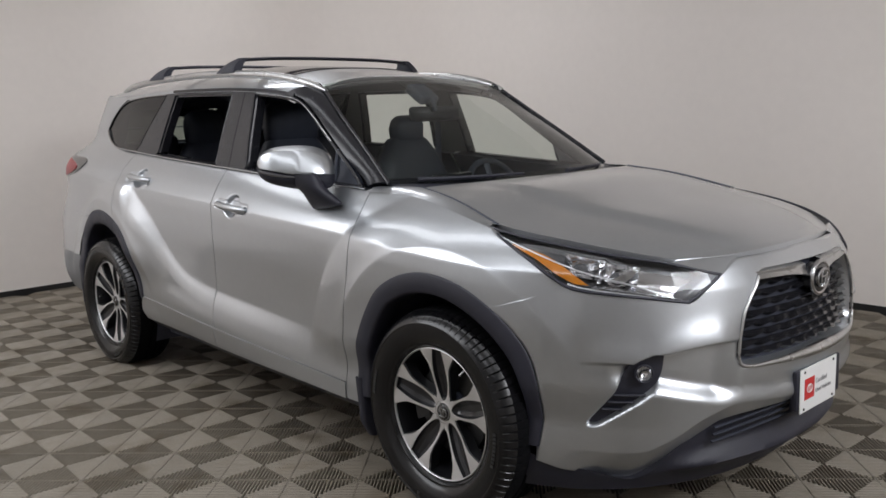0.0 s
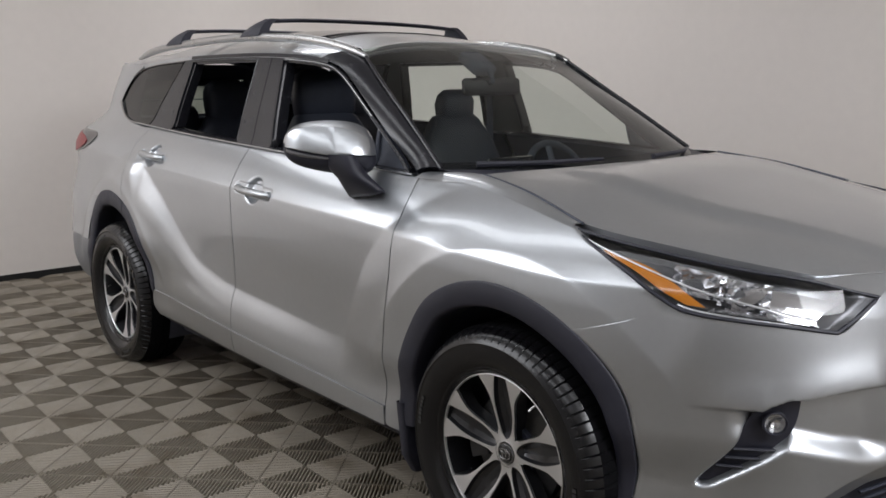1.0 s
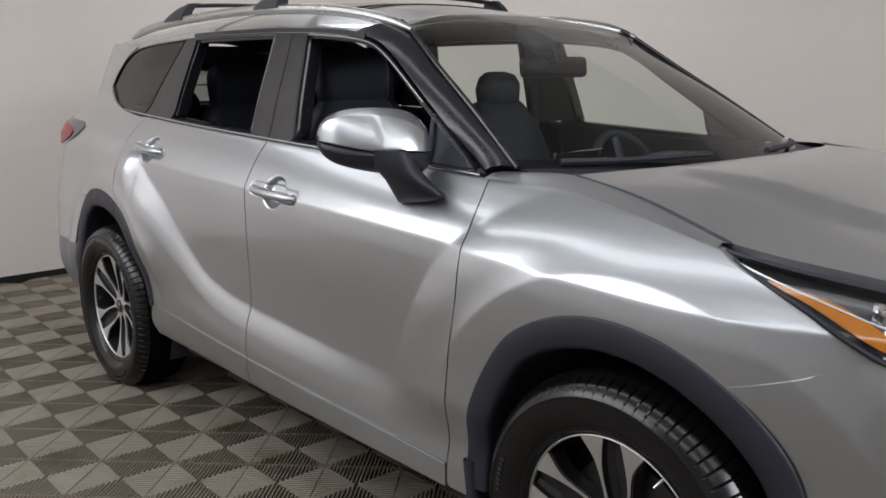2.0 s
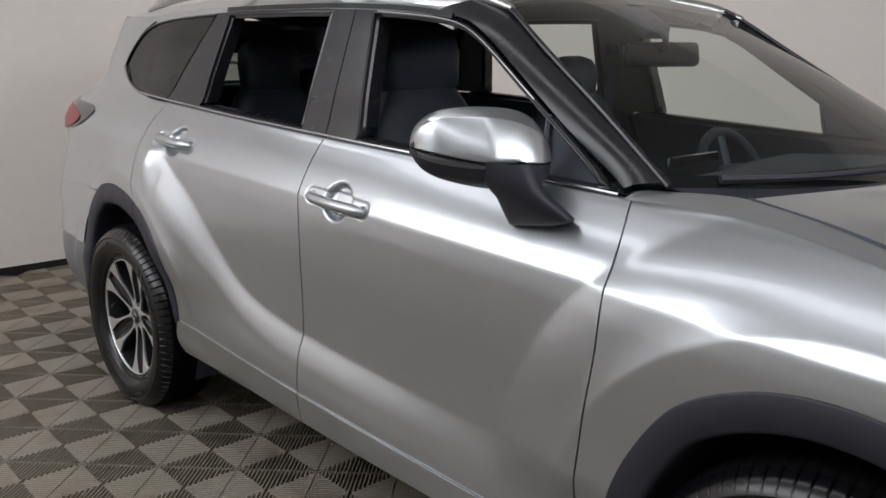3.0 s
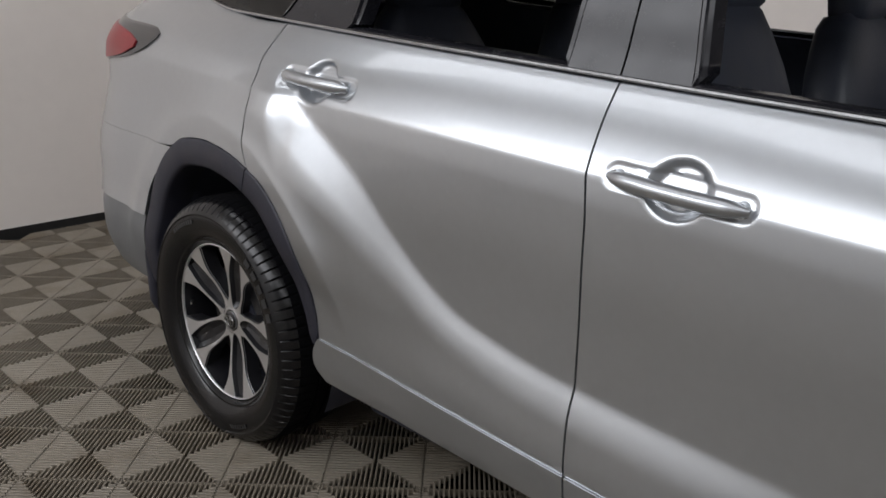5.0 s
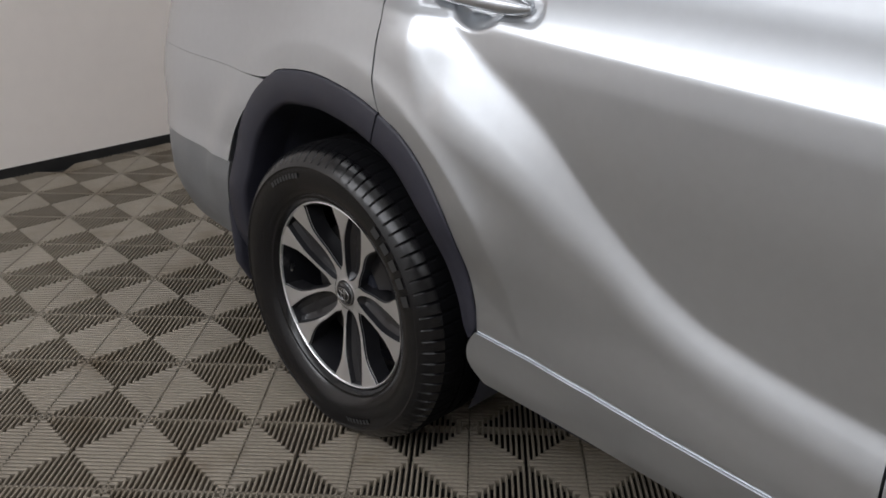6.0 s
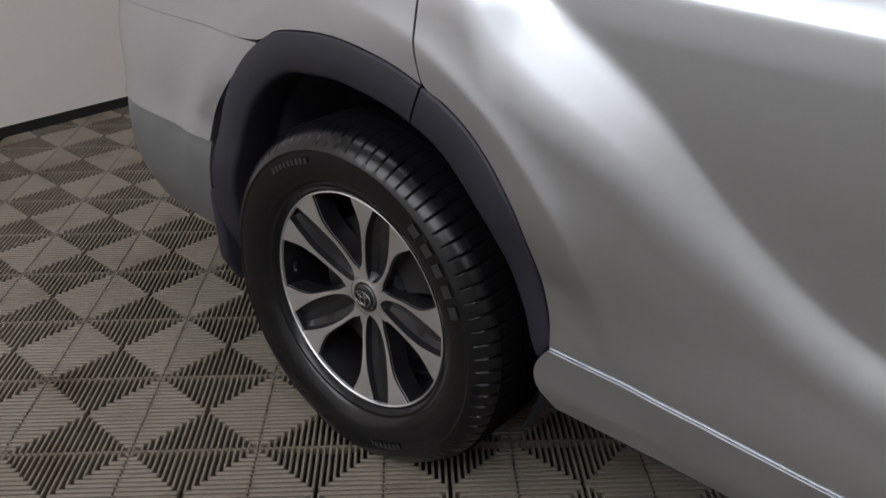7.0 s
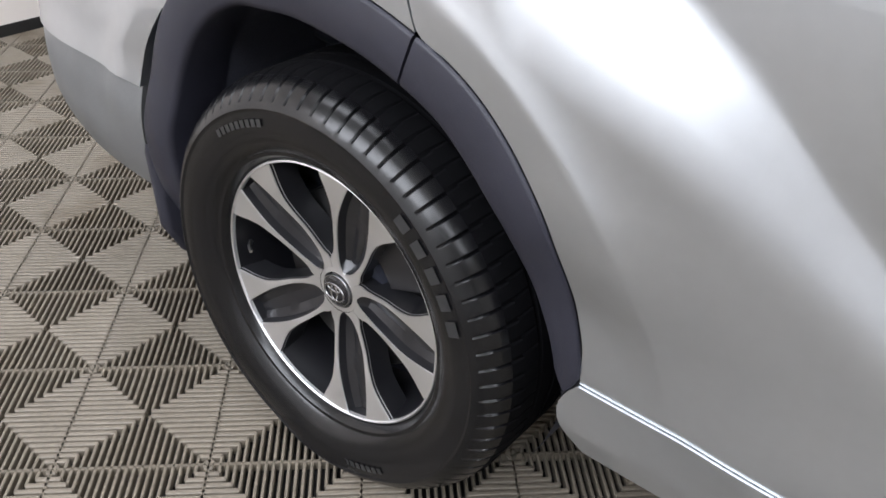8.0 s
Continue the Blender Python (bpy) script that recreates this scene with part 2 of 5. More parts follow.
CREASE = [(-0.4, 1.02), (0.0, 1.06), (0.15, 1.105), (0.24, 1.125), (0.30, 1.118), (0.40, 1.045), (0.60, 0.91), (0.76, 0.768), (0.87, 0.69), (0.97, 0.643), (1.13, 0.607), (1.26, 0.590), (1.57, 0.566), (2.15, 0.533), (2.4, 0.52)]


def incline(x):
    """How much the belt, handles and rocker line rise towards the tail."""
    return 0.055 * (x - 1.25)


def belt(x):
    return 1.178 - incline(x)


def bare(x, z):
    zz = z + incline(max(min(x, 3.2), -0.8))
    w = smooth(zz, SECTION)
    high = sstep(1.05, 1.22, zz)
    w *= 1 - high * (0.11 * sstep(0.9, -0.7, x) + 0.045 * sstep(1.3, 2.3, x))
    w *= 1 - (0.03 + 0.07 * sstep(0.75, 1.05, z)) * sstep(0.1, -1.1, x)
    rf, rr = math.hypot(x - WHEELBASE, z - HUB_Z), math.hypot(x, z - HUB_Z)
    for r, edge in ((rf, 0.600), (rr, 0.615)):          # flared lips round the wheels
        out = 0.5 * (r - edge + math.hypot(r - edge, 0.005))
        rise = min(0.5 * (0.80 - r + math.hypot(0.80 - r, 0.008)) / 0.13, 1.0)
        w += (0.013 * math.exp(-out / 0.05) - 0.007 * (1 - math.exp(-out / 0.05)) * math.exp(-(out / 0.14) ** 2) if edge > 0.605 else 0.020 * math.exp(-out / 0.06) + 0.021 * rise * (2 - rise)) * sstep(0.40, 0.56, z)
    if -0.45 < x < 2.4:
        zc = smooth(x, CREASE)
        slope = (smooth(x + 0.01, CREASE) - smooth(x - 0.01, CREASE)) / 0.02
        d = (zc - z) / math.sqrt(1 + slope * slope)
        amp = sstep(-0.30, 0.52, x) * (1 - sstep(1.3, 2.4, x))
        d = 0.5 * (d + math.hypot(d, 0.007))
        high = sstep(0.72, 1.04, zc)
        tilt, flat_to, end = 0.42 + 0.10 * high, 0.025 + 0.055 * high, 0.085 + 0.060 * high
        t = min(max(d - flat_to, 0.0) / (end - flat_to), 1.0)
        swell = tilt * (min(d, flat_to) + (end - flat_to) * (t - t * t / 2))
        w += amp * swell * (1 - 0.85 * sstep(0.12, 0.36, d) * sstep(0.75, 0.5, z))
    for cx, cz in ((1.437, 1.010), (0.432, 1.100)):
        q = math.hypot((x - cx) / 0.066, (z - cz) / 0.055)
        w -= 0.022 * (1 - sstep(0.62, 1.0, q))
        along = min(max(x - cx, -0.122), 0.122)
        q = math.hypot(x - cx - along, z - cz + 0.065 * along)
        w -= 0.005 * (1 - sstep(0.019, 0.025, q))
    return w


def half_width(x, z):
    w = bare(x, z)
    if x > WHEELBASE:
        r = min((x - WHEELBASE) / (smooth(z, NOSE) - WHEELBASE), 1)
        w *= max(1 - r ** K_FRONT, 0) ** (1 / K_FRONT)
    if x < -0.3:
        r = min((-0.3 - x) / (-0.3 - smooth(z, TAIL)), 1)
        w *= max(1 - r ** K_REAR, 0) ** (1 / K_REAR)
    return w


def nose_x(y, z):
    """The front skin over (y, z)."""
    w = bare(3.2, z)
    r = min(abs(y) / w, 1)
    return WHEELBASE + (smooth(z, NOSE) - WHEELBASE) * (1 - r ** K_FRONT) ** (1 / K_FRONT)


# ---------------------------------------------------------------- room
WALL_BACK, WALL_LEFT, WALL_RIGHT, WALL_FRONT, CEIL = -2.62, 3.08, -5.2, 7.6, 3.3


def room_outline(inset, r=0.9, n=10):
    """The room's plan, anticlockwise, with its two far corners rounded like a studio cove."""
    x0, x1, y0, y1 = WALL_BACK + inset, WALL_FRONT - inset, WALL_RIGHT + inset, WALL_LEFT - inset
    out = []
    for cx, cy, a0, rad in ((x1, y1, 0, 0.02), (x0, y1, 90, r), (x0, y0, 180, 0.02), (x1, y0, 270, 0.02)):
        ccx, ccy = cx + (rad if cx == x0 else -rad), cy + (rad if cy == y0 else -rad)
        for k in range(n + 1):
            t = radians(a0 + 90 * k / n)
            out.append((ccx + rad * math.cos(t), ccy + rad * math.sin(t)))
    return out


def ring_wall(bm, inner, outer, z0, z1, first=0, last=44):
    n = len(inner)
    V = [[bm.verts.new((x, y, z)) for x, y in loop] for loop, z in ((inner, z0), (inner, z1), (outer, z1), (outer, z0))]
    for k in range(first, last):
        j = (k + 1) % n
        for a in range(4):
            b = (a + 1) % 4
            bm.faces.new([V[a][k], V[a][j], V[b][j], V[b][k]])


bm = bmesh.new()
ring_wall(bm, room_outline(0), room_outline(-0.12), 0.045, CEIL, 0, 28)
structure("wall_studio", bm, WALL, "smooth warm grey painted studio wall with rounded corner", 30)
# Unseen near and front walls; tone set by what the car's side should mirror.
bm = bmesh.new()
ring_wall(bm, room_outline(0), room_outline(-0.12), 0.045, CEIL, 28, 44)
structure("wall_near", bm, UNSEEN_WALL, "unseen studio wall, pale grey to tone the car's reflections", 30)
bm = bmesh.new()
ring_wall(bm, room_outline(0.004), room_outline(-0.12), -0.03, 0.045)
structure("baseboard", bm, BASE, "thin black base strip along the wall", 30)
bm = bmesh.new()
bevel_box(bm, WALL_BACK - 0.12, WALL_FRONT + 0.12, WALL_RIGHT - 0.12, WALL_LEFT + 0.12, CEIL, CEIL + 0.1, 0)
structure("ceiling", bm, CEILING, "plain grey studio ceiling")


# ---------------------------------------------------------------- the car: body panels
car = thing("car", "silver crossover car with black wheel-arch cladding on tiled floor", "car")
GAP = 0.0024
SEAM_F = [(0.25, 2.303), (0.30, 2.307), (0.40, 2.316), (0.55, 2.334), (0.72, 2.353), (0.87, 2.367), (0.98, 2.362), (1.05, 2.346), (1.13, 2.305)]
SEAM_B = [(0.25, 1.282), (0.41, 1.278), (0.6, 1.266), (0.9, 1.264), (0.98, 1.262), (1.05, 1.25), (1.12, 1.248), (1.20, 1.236)]
SEAM_C = [(0.80, 0.245), (0.87, 0.227), (0.92, 0.213), (0.96, 0.208), (1.0, 0.208), (1.05, 0.207), (1.10, 0.188), (1.145, 0.170), (1.18, 0.166), (1.25, 0.152)]
ARCH_REAR = [(-20, 0.49), (10, 0.498), (16, 0.505), (24, 0.517), (32, 0.535), (41, 0.556), (55, 0.567), (70, 0.554), (85, 0.546), (100, 0.549), (112, 0.560), (121, 0.556), (133, 0.54), (150, 0.505), (175, 0.48), (200, 0.47)]
ARCH_FRONT = [(-20, 0.402), (0, 0.412), (12, 0.430), (24, 0.463), (40, 0.492), (60, 0.503), (80, 0.510), (100, 0.512), (121, 0.510), (141, 0.485), (169, 0.463), (200, 0.46)]


def arch(axle_x, table, a0, a1, n=14, grow=0.0):
    """Points (x, z) along a wheel arch between two angles, 0 towards the nose and 90 up."""
    out = []
    for k in range(n + 1):
        a = a0 + (a1 - a0) * k / n
        r = smooth(a, table) + grow
        out.append((axle_x + r * math.cos(radians(a)), HUB_Z + r * math.sin(radians(a))))
    return out


def seam(table, z0, z1, dx, n=10):
    return [(smooth(z, table) + dx, z) for z in np.linspace(z0, z1, n + 1)]


def sill(x):
    return 0.352 - 0.025 * x


def rocker_line(x):
    return 0.488 - 0.055 * x


def panel(name, grid2, sy, label="", mat=None, off=0.0, depth=0.022, parent=None):
    bm = bmesh.new()
    sheet(bm, flank(grid2, sy, off), (0, -sy * depth, 0))
    return part(name, bm, mat or SILVER, parent or car, label, 50)


BELT_DROP = 0.012
doors = {}
for sy in (-1, 1):
    # front door
    zt = lambda x: belt(x) - BELT_DROP
    left, right = seam(SEAM_B, rocker_line(1.28), zt(1.24), GAP), seam(SEAM_F, rocker_line(2.28), zt(2.29), -GAP)
    bottom = [(x, rocker_line(x)) for x in np.linspace(left[0][0], right[0][0], 8)]
    top = [(x, zt(x)) for x in np.linspace(left[-1][0], right[-1][0], 8)]
    doors["front", sy] = panel("front_door", coons(bottom, top, left, right, *((200, 170) if sy < 0 else (60, 60))), sy, "silver front door with open window")
    # rear door
    low = lambda xs: [(x, rocker_line(x) - 0.0015) for x in xs]
    base = lambda xs: [(x, sill(x)) for x in xs]
    xs = np.linspace(1.28 + GAP, 2.310 - GAP, 8)
    panel("door_sill_panel", coons(base(xs), low(xs), [base(xs)[0], low(xs)[0]], [base(xs)[-1], low(xs)[-1]], 50, 10), sy, "silver lower sill panel of the door", None, 0.005, 0.022, doors["front", sy])
    xs = np.linspace(0.500, 1.28 - GAP, 8)
    top_xs = np.linspace(0.486, 1.28 - GAP, 8)
    panel("door_sill_panel", coons(base(xs), low(top_xs), [base(xs)[0], (0.466, 0.372), (0.458, 0.405), (0.468, 0.435), low(top_xs)[0]], [base(xs)[-1], low(top_xs)[-1]], 50, 14), sy, "silver lower sill panel of the door", None, 0.005, 0.03)
    foot = [(0.487, rocker_line(0.487))]
    up = [p for p in arch(0, ARCH_REAR, 13, 65, 10, GAP)]
    left = foot + up[1:] + seam(SEAM_C, up[-1][1] + 0.03, zt(0.15), GAP, 7)
    right = seam(SEAM_B, rocker_line(1.28), zt(1.24), -GAP)
    bottom = [(x, rocker_line(x)) for x in np.linspace(foot[0][0], right[0][0], 8)]
    top = [(x, zt(x)) for x in np.linspace(left[-1][0], right[-1][0], 8)]
    doors["rear", sy] = panel("rear_door", coons(bottom, top, left, right, *((200, 170) if sy < 0 else (60, 60))), sy, "silver rear door with open window")
    # front wing
    left = [(2.385, sill(2.3)), (2.323, sill(2.3)), (2.323, sill(2.3))] + seam(SEAM_F, sill(2.28) + 0.01, zt(2.29), GAP, 9)
    bottom = [(2.385, sill(2.3))] + arch(WHEELBASE, ARCH_FRONT, 176, 58, 14)
    crown = [(2.292 + GAP, zt(2.29)), (2.55, 1.105), (2.8, 1.072), (3.025, 1.028)]
    top = crown + [(3.025, 1.028), (3.09, 0.996), (3.22, 0.944), (3.352, 0.868)]
    right = [bottom[-1], (3.25, 0.828), (3.352, 0.868)]
    g = coons(bottom, top, left, right, *((110, 90) if sy < 0 else (60, 50)))
    bm = bmesh.new()
    V = sheet(bm, flank(g, sy), (0, -sy * 0.02, 0))
    lip = [Vector((x, sy * y, z)) for x, y, z in spline([(2.33, 0.715, 1.128), (2.54, 0.672, 1.128), (2.78, 0.722, 1.094), (3.026, 0.776, 1.034)], 24)]
    edge = [Vector((x, sy * half_width(x, z), z)) for x, z in spline(crown, 24)]
    mid = [(a + b) / 2 + Vector((0, 0, 0.006)) for a, b in zip(lip, edge)]
    sheet(bm, [edge, mid, lip], None)
    bmesh.ops.remove_doubles(bm, verts=bm.verts, dist=0.0006)
    part("front_wing", bm, SILVER, car, "silver front wing", 50)
    # rear quarter
    right = seam(SEAM_C, arch(0, ARCH_REAR, 117, 66, 8, GAP)[-1][1], zt(0.15), -GAP, 8)
    right[0] = arch(0, ARCH_REAR, 117, 66, 8, GAP)[-1]
    bottom = [(-1.075, 0.8495), (-0.8, 0.8495), (-0.5, 0.8495), (-0.335, 0.850)] + arch(0, ARCH_REAR, 117, 66, 8, GAP)
    top = [(-1.0, 1.36), (-0.75, 1.40), (-0.515, 1.352), (-0.40, 1.293), (-0.2, 1.256), (0.0, 1.232), right[-1]]
    left = [(-1.075, 0.8495), (-1.075, 1.0), (-1.06, 1.15), (-1.0, 1.36)]
    panel("rear_quarter", coons(bottom, top, left, right, 60, 50), sy, "silver rear quarter panel")
    # rear pillar, beside the quarter window
    bottom = [(-1.0, 1.36), (-0.75, 1.40), (-0.515, 1.352)]
    right = [(-0.515, 1.352), (-0.475, 1.41), (-0.345, 1.498), (-0.20, 1.545)]
    left = [(-1.0, 1.36), (-0.90, 1.48), (-0.83, 1.555)]
    top = [(-0.83, 1.555), (-0.55, 1.570), (-0.20, 1.545)]
    panel("rear_pillar", coons(bottom, top, left, right, 26, 18), sy, "silver rear pillar")

# bonnet
rear_edge = [(2.535, -0.668, 1.128), (2.66, -0.4, 1.132), (2.715, 0, 1.134), (2.66, 0.4, 1.132), (2.535, 0.668, 1.128)]
front_edge = [(3.562, -0.535, 0.936), (3.64, -0.38, 0.937), (3.69, -0.2, 0.945), (3.705, 0, 0.95), (3.69, 0.2, 0.945), (3.64, 0.38, 0.937), (3.562, 0.535, 0.936)]
r_edge = [(2.535, -0.668, 1.128), (2.78, -0.717, 1.093), (3.03, -0.768, 1.034), (3.29, -0.712, 0.994), (3.45, -0.632, 0.964), (3.562, -0.535, 0.936)]
l_edge = [(x, -y, z) for x, y, z in r_edge]
g = coons(rear_edge, front_edge, r_edge, l_edge, 100, 80)
for j in range(81):
    for i in range(101):
        b, v = abs(2 * i / 100 - 1), j / 80
        rise = 0.026 * (1 - b ** 2.4) * math.sin(math.pi * min(v * 0.93 + 0.12, 1)) ** 0.8
        rise += 0.015 * sstep(0.74 - 0.20 * v, 0.60 - 0.20 * v, b) * math.sin(math.pi * v) ** 0.5
        g[j, i, 2] += rise
bm = bmesh.new()
sheet(bm, [[Vector(p) for p in row] for row in g], (0, 0, -0.02))
part("bonnet", bm, SILVER, car, "silver bonnet with raised centre", 50)

# beak between bonnet, lamp and grille
for sy in (-1, 1):
    A, B = nose_point(sy * nose_a(3.566, 0.9325), 0.9325), nose_point(sy * nose_a(3.674, 0.889), 0.889)
    low = [nose_point(sy * nose_a(x, z), z) for x, z in ((3.566, 0.9325), (3.60, 0.919), (3.64, 0.903), (3.674, 0.889))]
    C = Vector((3.664, sy * 0.335, 0.934))
    top = [A, Vector((3.605, sy * 0.46, 0.934)), C]
    bm = bmesh.new()
    g = coons([tuple(p) for p in low], [tuple(p) for p in top], [tuple(A), tuple(A + Vector((0.0005, 0, 0.0005)))], [tuple(B), tuple(C)], 16, 8)
    sheet(bm, [[Vector(p) + Vector((0.001, 0, 0.001)) for p in row] for row in g], (-0.012, 0, -0.004))
    part("bumper_beak", bm, SILVER, car, "silver corner above the headlamp", 60)

# roof
def roof_side(x):
    return smooth(x, [(-0.83, 1.552), (-0.5, 1.568), (-0.2, 1.556), (0.1, 1.565), (0.5, 1.568), (1.0, 1.560), (1.36, 1.542), (1.62, 1.520), (1.78, 1.49)])


def roof_mid(x):
    return smooth(x, [(-1.0, 1.60), (-0.5, 1.655), (0.2, 1.685), (0.8, 1.685), (1.3, 1.655), (1.62, 1.60)])


bm = bmesh.new()
rows = []
for k in range(49):
    x = -0.83 + (1.78 + 0.83) * k / 48
    zs = roof_side(x)
    ws = half_width(x, zs)
    front = max(0, (x - 1.45) / 0.33)
    row = []
    for i in range(33):
        b = 2 * i / 32 - 1
        dome = 1 - abs(b) ** 2.6
        xx = x - 0.16 * front * (1 - b * b) - 0.12 * front * sstep(0.86, 0.97, abs(b))
        row.append(Vector((xx, b * ws, zs + (roof_mid(xx) - zs) * dome)))
    rows.append(row)
sheet(bm, rows, (0, 0, -0.02))
part("roof", bm, SILVER, car, "silver roof panel", 50)

# bumpers
def grille_dip(y, z):
    """0 outside, 1 well inside the grille opening."""
    half = smooth(z, [(0.58, 0.40), (0.63, 0.425), (0.75, 0.405), (0.86, 0.325), (0.89, 0.29)])
    return sstep(half + 0.004, half - 0.02, abs(y)) * sstep(0.588, 0.606, z) * sstep(0.892, 0.872, z)


FOG_IN = [(0.41, 0.757), (0.48, 0.708), (0.54, 0.663), (0.60, 0.640), (0.655, 0.634)]
FOG_OUT = [(0.41, 0.770), (0.50, 0.750), (0.60, 0.718), (0.635, 0.702), (0.655, 0.672)]
CHIN = [(0, 0.45), (0.10, 0.443), (0.194, 0.437), (0.305, 0.418), (0.342, 0.386), (0.399, 0.319), (0.445, 0.232), (0.475, 0.207), (0.51, 0.213), (0.60, 0.243), (0.66, 0.255), (0.75, 0.282), (1.0, 0.30)]
BROW = [(0.40, 0.688), (0.489, 0.685), (0.561, 0.678), (0.643, 0.659), (0.694, 0.634)]
SHELF = [(0.2, 0.516), (0.423, 0.527), (0.559, 0.552), (0.639, 0.574), (0.70, 0.59)]
CHEVRON = [(0.2, 0.462), (0.418, 0.477), (0.506, 0.445), (0.603, 0.368), (0.672, 0.331), (0.76, 0.329)]


def fog_dip(y, z):
    """The slanted pocket at each corner."""
    inner = smooth(z, FOG_IN)
    outer = smooth(z, FOG_OUT)
    a = abs(y)
    return sstep(inner - 0.006, inner + 0.012, a) * sstep(outer + 0.006, outer - 0.012, a) * sstep(0.41, 0.43, z) * sstep(0.662, 0.648, z)


def bumper_end(z):
    """How far back the bumper reaches: to the wheel arch, and above it to the wing's seam."""
    if z < 0.785:
        return WHEELBASE + math.sqrt((0.497 - 0.072 * sstep(0.66, 0.36, z)) ** 2 - (z - HUB_Z) ** 2)
    return 3.105 + (z - 0.785) * 3.1


LID = [(3.105, 0.783), (3.25, 0.826), (3.350, 0.866), (3.393, 0.855), (3.478, 0.842), (3.56, 0.829), (3.635, 0.812), (3.66, 0.845), (3.672, 0.89), (3.68, 0.926), (3.72, 0.93)]
LID_A = sorted((nose_a(x, z), z) for x, z in LID)
LID_A = [(0.0, 0.936), (LID_A[0][0] * 0.6, 0.934)] + LID_A
bm = bmesh.new()
rows = []
for j in range(161):
    row = []
    for i in range(341):
        v, t = j / 160, 2 * i / 340 - 1
        a = t * nose_a(bumper_end(0.36 + 0.423 * v), 0.36 + 0.423 * v)
        low = smooth(abs(a), CHIN)
        z = low + (smooth(abs(a), LID_A) - low) * v
        p = nose_point(a, z)
        n = Vector((p.x - 2.6, p.y * 0.9, 0)).normalized()
        ay = abs(p.y)
        rim_f = math.hypot(p.x - WHEELBASE, z - HUB_Z)
        zb, zs, zc = smooth(ay, BROW), smooth(ay, SHELF), smooth(ay, CHEVRON)
        brow = sstep(0.40, 0.50, ay) * sstep(0.82, 0.69, ay)
        swell = 0.020 * math.exp(-((z - zb) / 0.065) ** 2) * brow if z > zb else 0.020 * brow * sstep(zb - 0.010, zb, z)
        swell -= 0.030 * sstep(zb - 0.002, zb - 0.014, z) * (1 - sstep(zs + 0.006, zs - 0.060, z)) * sstep(0.40, 0.50, ay) * sstep(0.76, 0.70, ay)
        swell += 0.012 * sstep(zs + 0.01, zs - 0.05, z) * sstep(0.80, 0.68, ay)
        swell -= 0.45 * min(max(zc - z, 0.0), 0.10) * sstep(0.82, 0.72, ay)
        swell += (half_width(p.x, z) - ay) * sstep(3.41, 3.32, p.x)
        row.append(p + n * (swell - 0.055 * grille_dip(p.y, z) - 0.05 * fog_dip(p.y, z)))
    rows.append(row)
sheet(bm, rows, (-0.02, 0, 0))
part("front_bumper", bm, SILVER, car, "silver front bumper with corner pockets", 60)

# lower black intake and chin
bm = bmesh.new()
rows = []
for j in range(21):
    row = []
    for i in range(101):
        a = -0.75 + 1.5 * i / 100
        z = 0.175 + (smooth(abs(a), CHIN) + 0.012 - 0.175) * j / 20
        p = nose_point(a, z)
        n = Vector((p.x - 2.6, p.y * 0.9, 0)).normalized()
        lip = 0.026 * math.exp(-((z - 0.265) / 0.02) ** 2) * sstep(0.62, 0.5, abs(p.y)) - 0.03 * sstep(0.29, 0.33, z) * sstep(0.6, 0.4, abs(p.y)) - 0.012
        row.append(p + n * lip)
    rows.append(row)
sheet(bm, rows, (-0.03, 0, 0))
part("chin_spoiler", bm, CLADDING, car, "black lower intake and chin", 60)

# rear bumper
for sy in (-1, 1):
    bm = bmesh.new()
    rows = []
    for j in range(31):
        row = []
        for i in range(41):
            z = 0.34 + (0.8485 - 0.34) * j / 30
            x0 = -math.sqrt(max(0.552 ** 2 - (z - HUB_Z) ** 2, 0.05)) + 0.012 + 0.03 * sstep(0.7, 0.5, z)
            x1 = smooth(z, TAIL) + 0.0005
            t = i / 40
            x = x0 + (x1 - x0) * math.sin(t * math.pi / 2)
            row.append(Vector((x, sy * half_width(x, z), z)))
        row.append(Vector((row[-1].x, 0, z)))
        rows.append(row)
    sheet(bm, [r for r in rows if r[0].z >= 0.58], (0, -sy * 0.02, 0))
    part("rear_bumper", bm, SILVER, car, "silver rear bumper", 50)
    bm = bmesh.new()
    sheet(bm, [[p + Vector((0, sy * -0.006, 0)) for p in r] for r in rows if r[0].z <= 0.60], (0, -sy * 0.02, 0))
    part("rear_bumper_skirt", bm, GREY_PLASTIC, car, "dark grey lower rear bumper", 50)
    bm = bmesh.new()
    rows = []
    for j in range(25):
        z = 0.82 + 0.76 * j / 24
        row = []
        for i in range(13):
            tail = smooth(z, TAIL) + 0.0005
            x = tail + 0.10 * (1 - math.sin(i / 12 * math.pi / 2))
            row.append(Vector((x, sy * half_width(x, z), z)))
        row.append(Vector((row[-1].x, 0, z)))
        rows.append(row)
    cut = [j for j, r in enumerate(rows) if 1.26 < r[0].z < 1.50]
    sheet(bm, rows[:cut[0] + 1], (0.01, 0, 0))
    sheet(bm, rows[cut[-1]:], (0.01, 0, 0))
    sheet(bm, [r[:9] for r in rows[cut[0]:cut[-1] + 1]])
    pane = bmesh.new()
    sheet(pane, [[p + Vector((0.004, 0, 0)) for p in r[8:]] for r in rows[cut[0]:cut[-1] + 1]])
    part("rear_window_half", pane, REAR_GLASS, car, "tinted rear window glass").visible_shadow = False
    part("tailgate_half", bm, SILVER, car, "silver tailgate", 50)




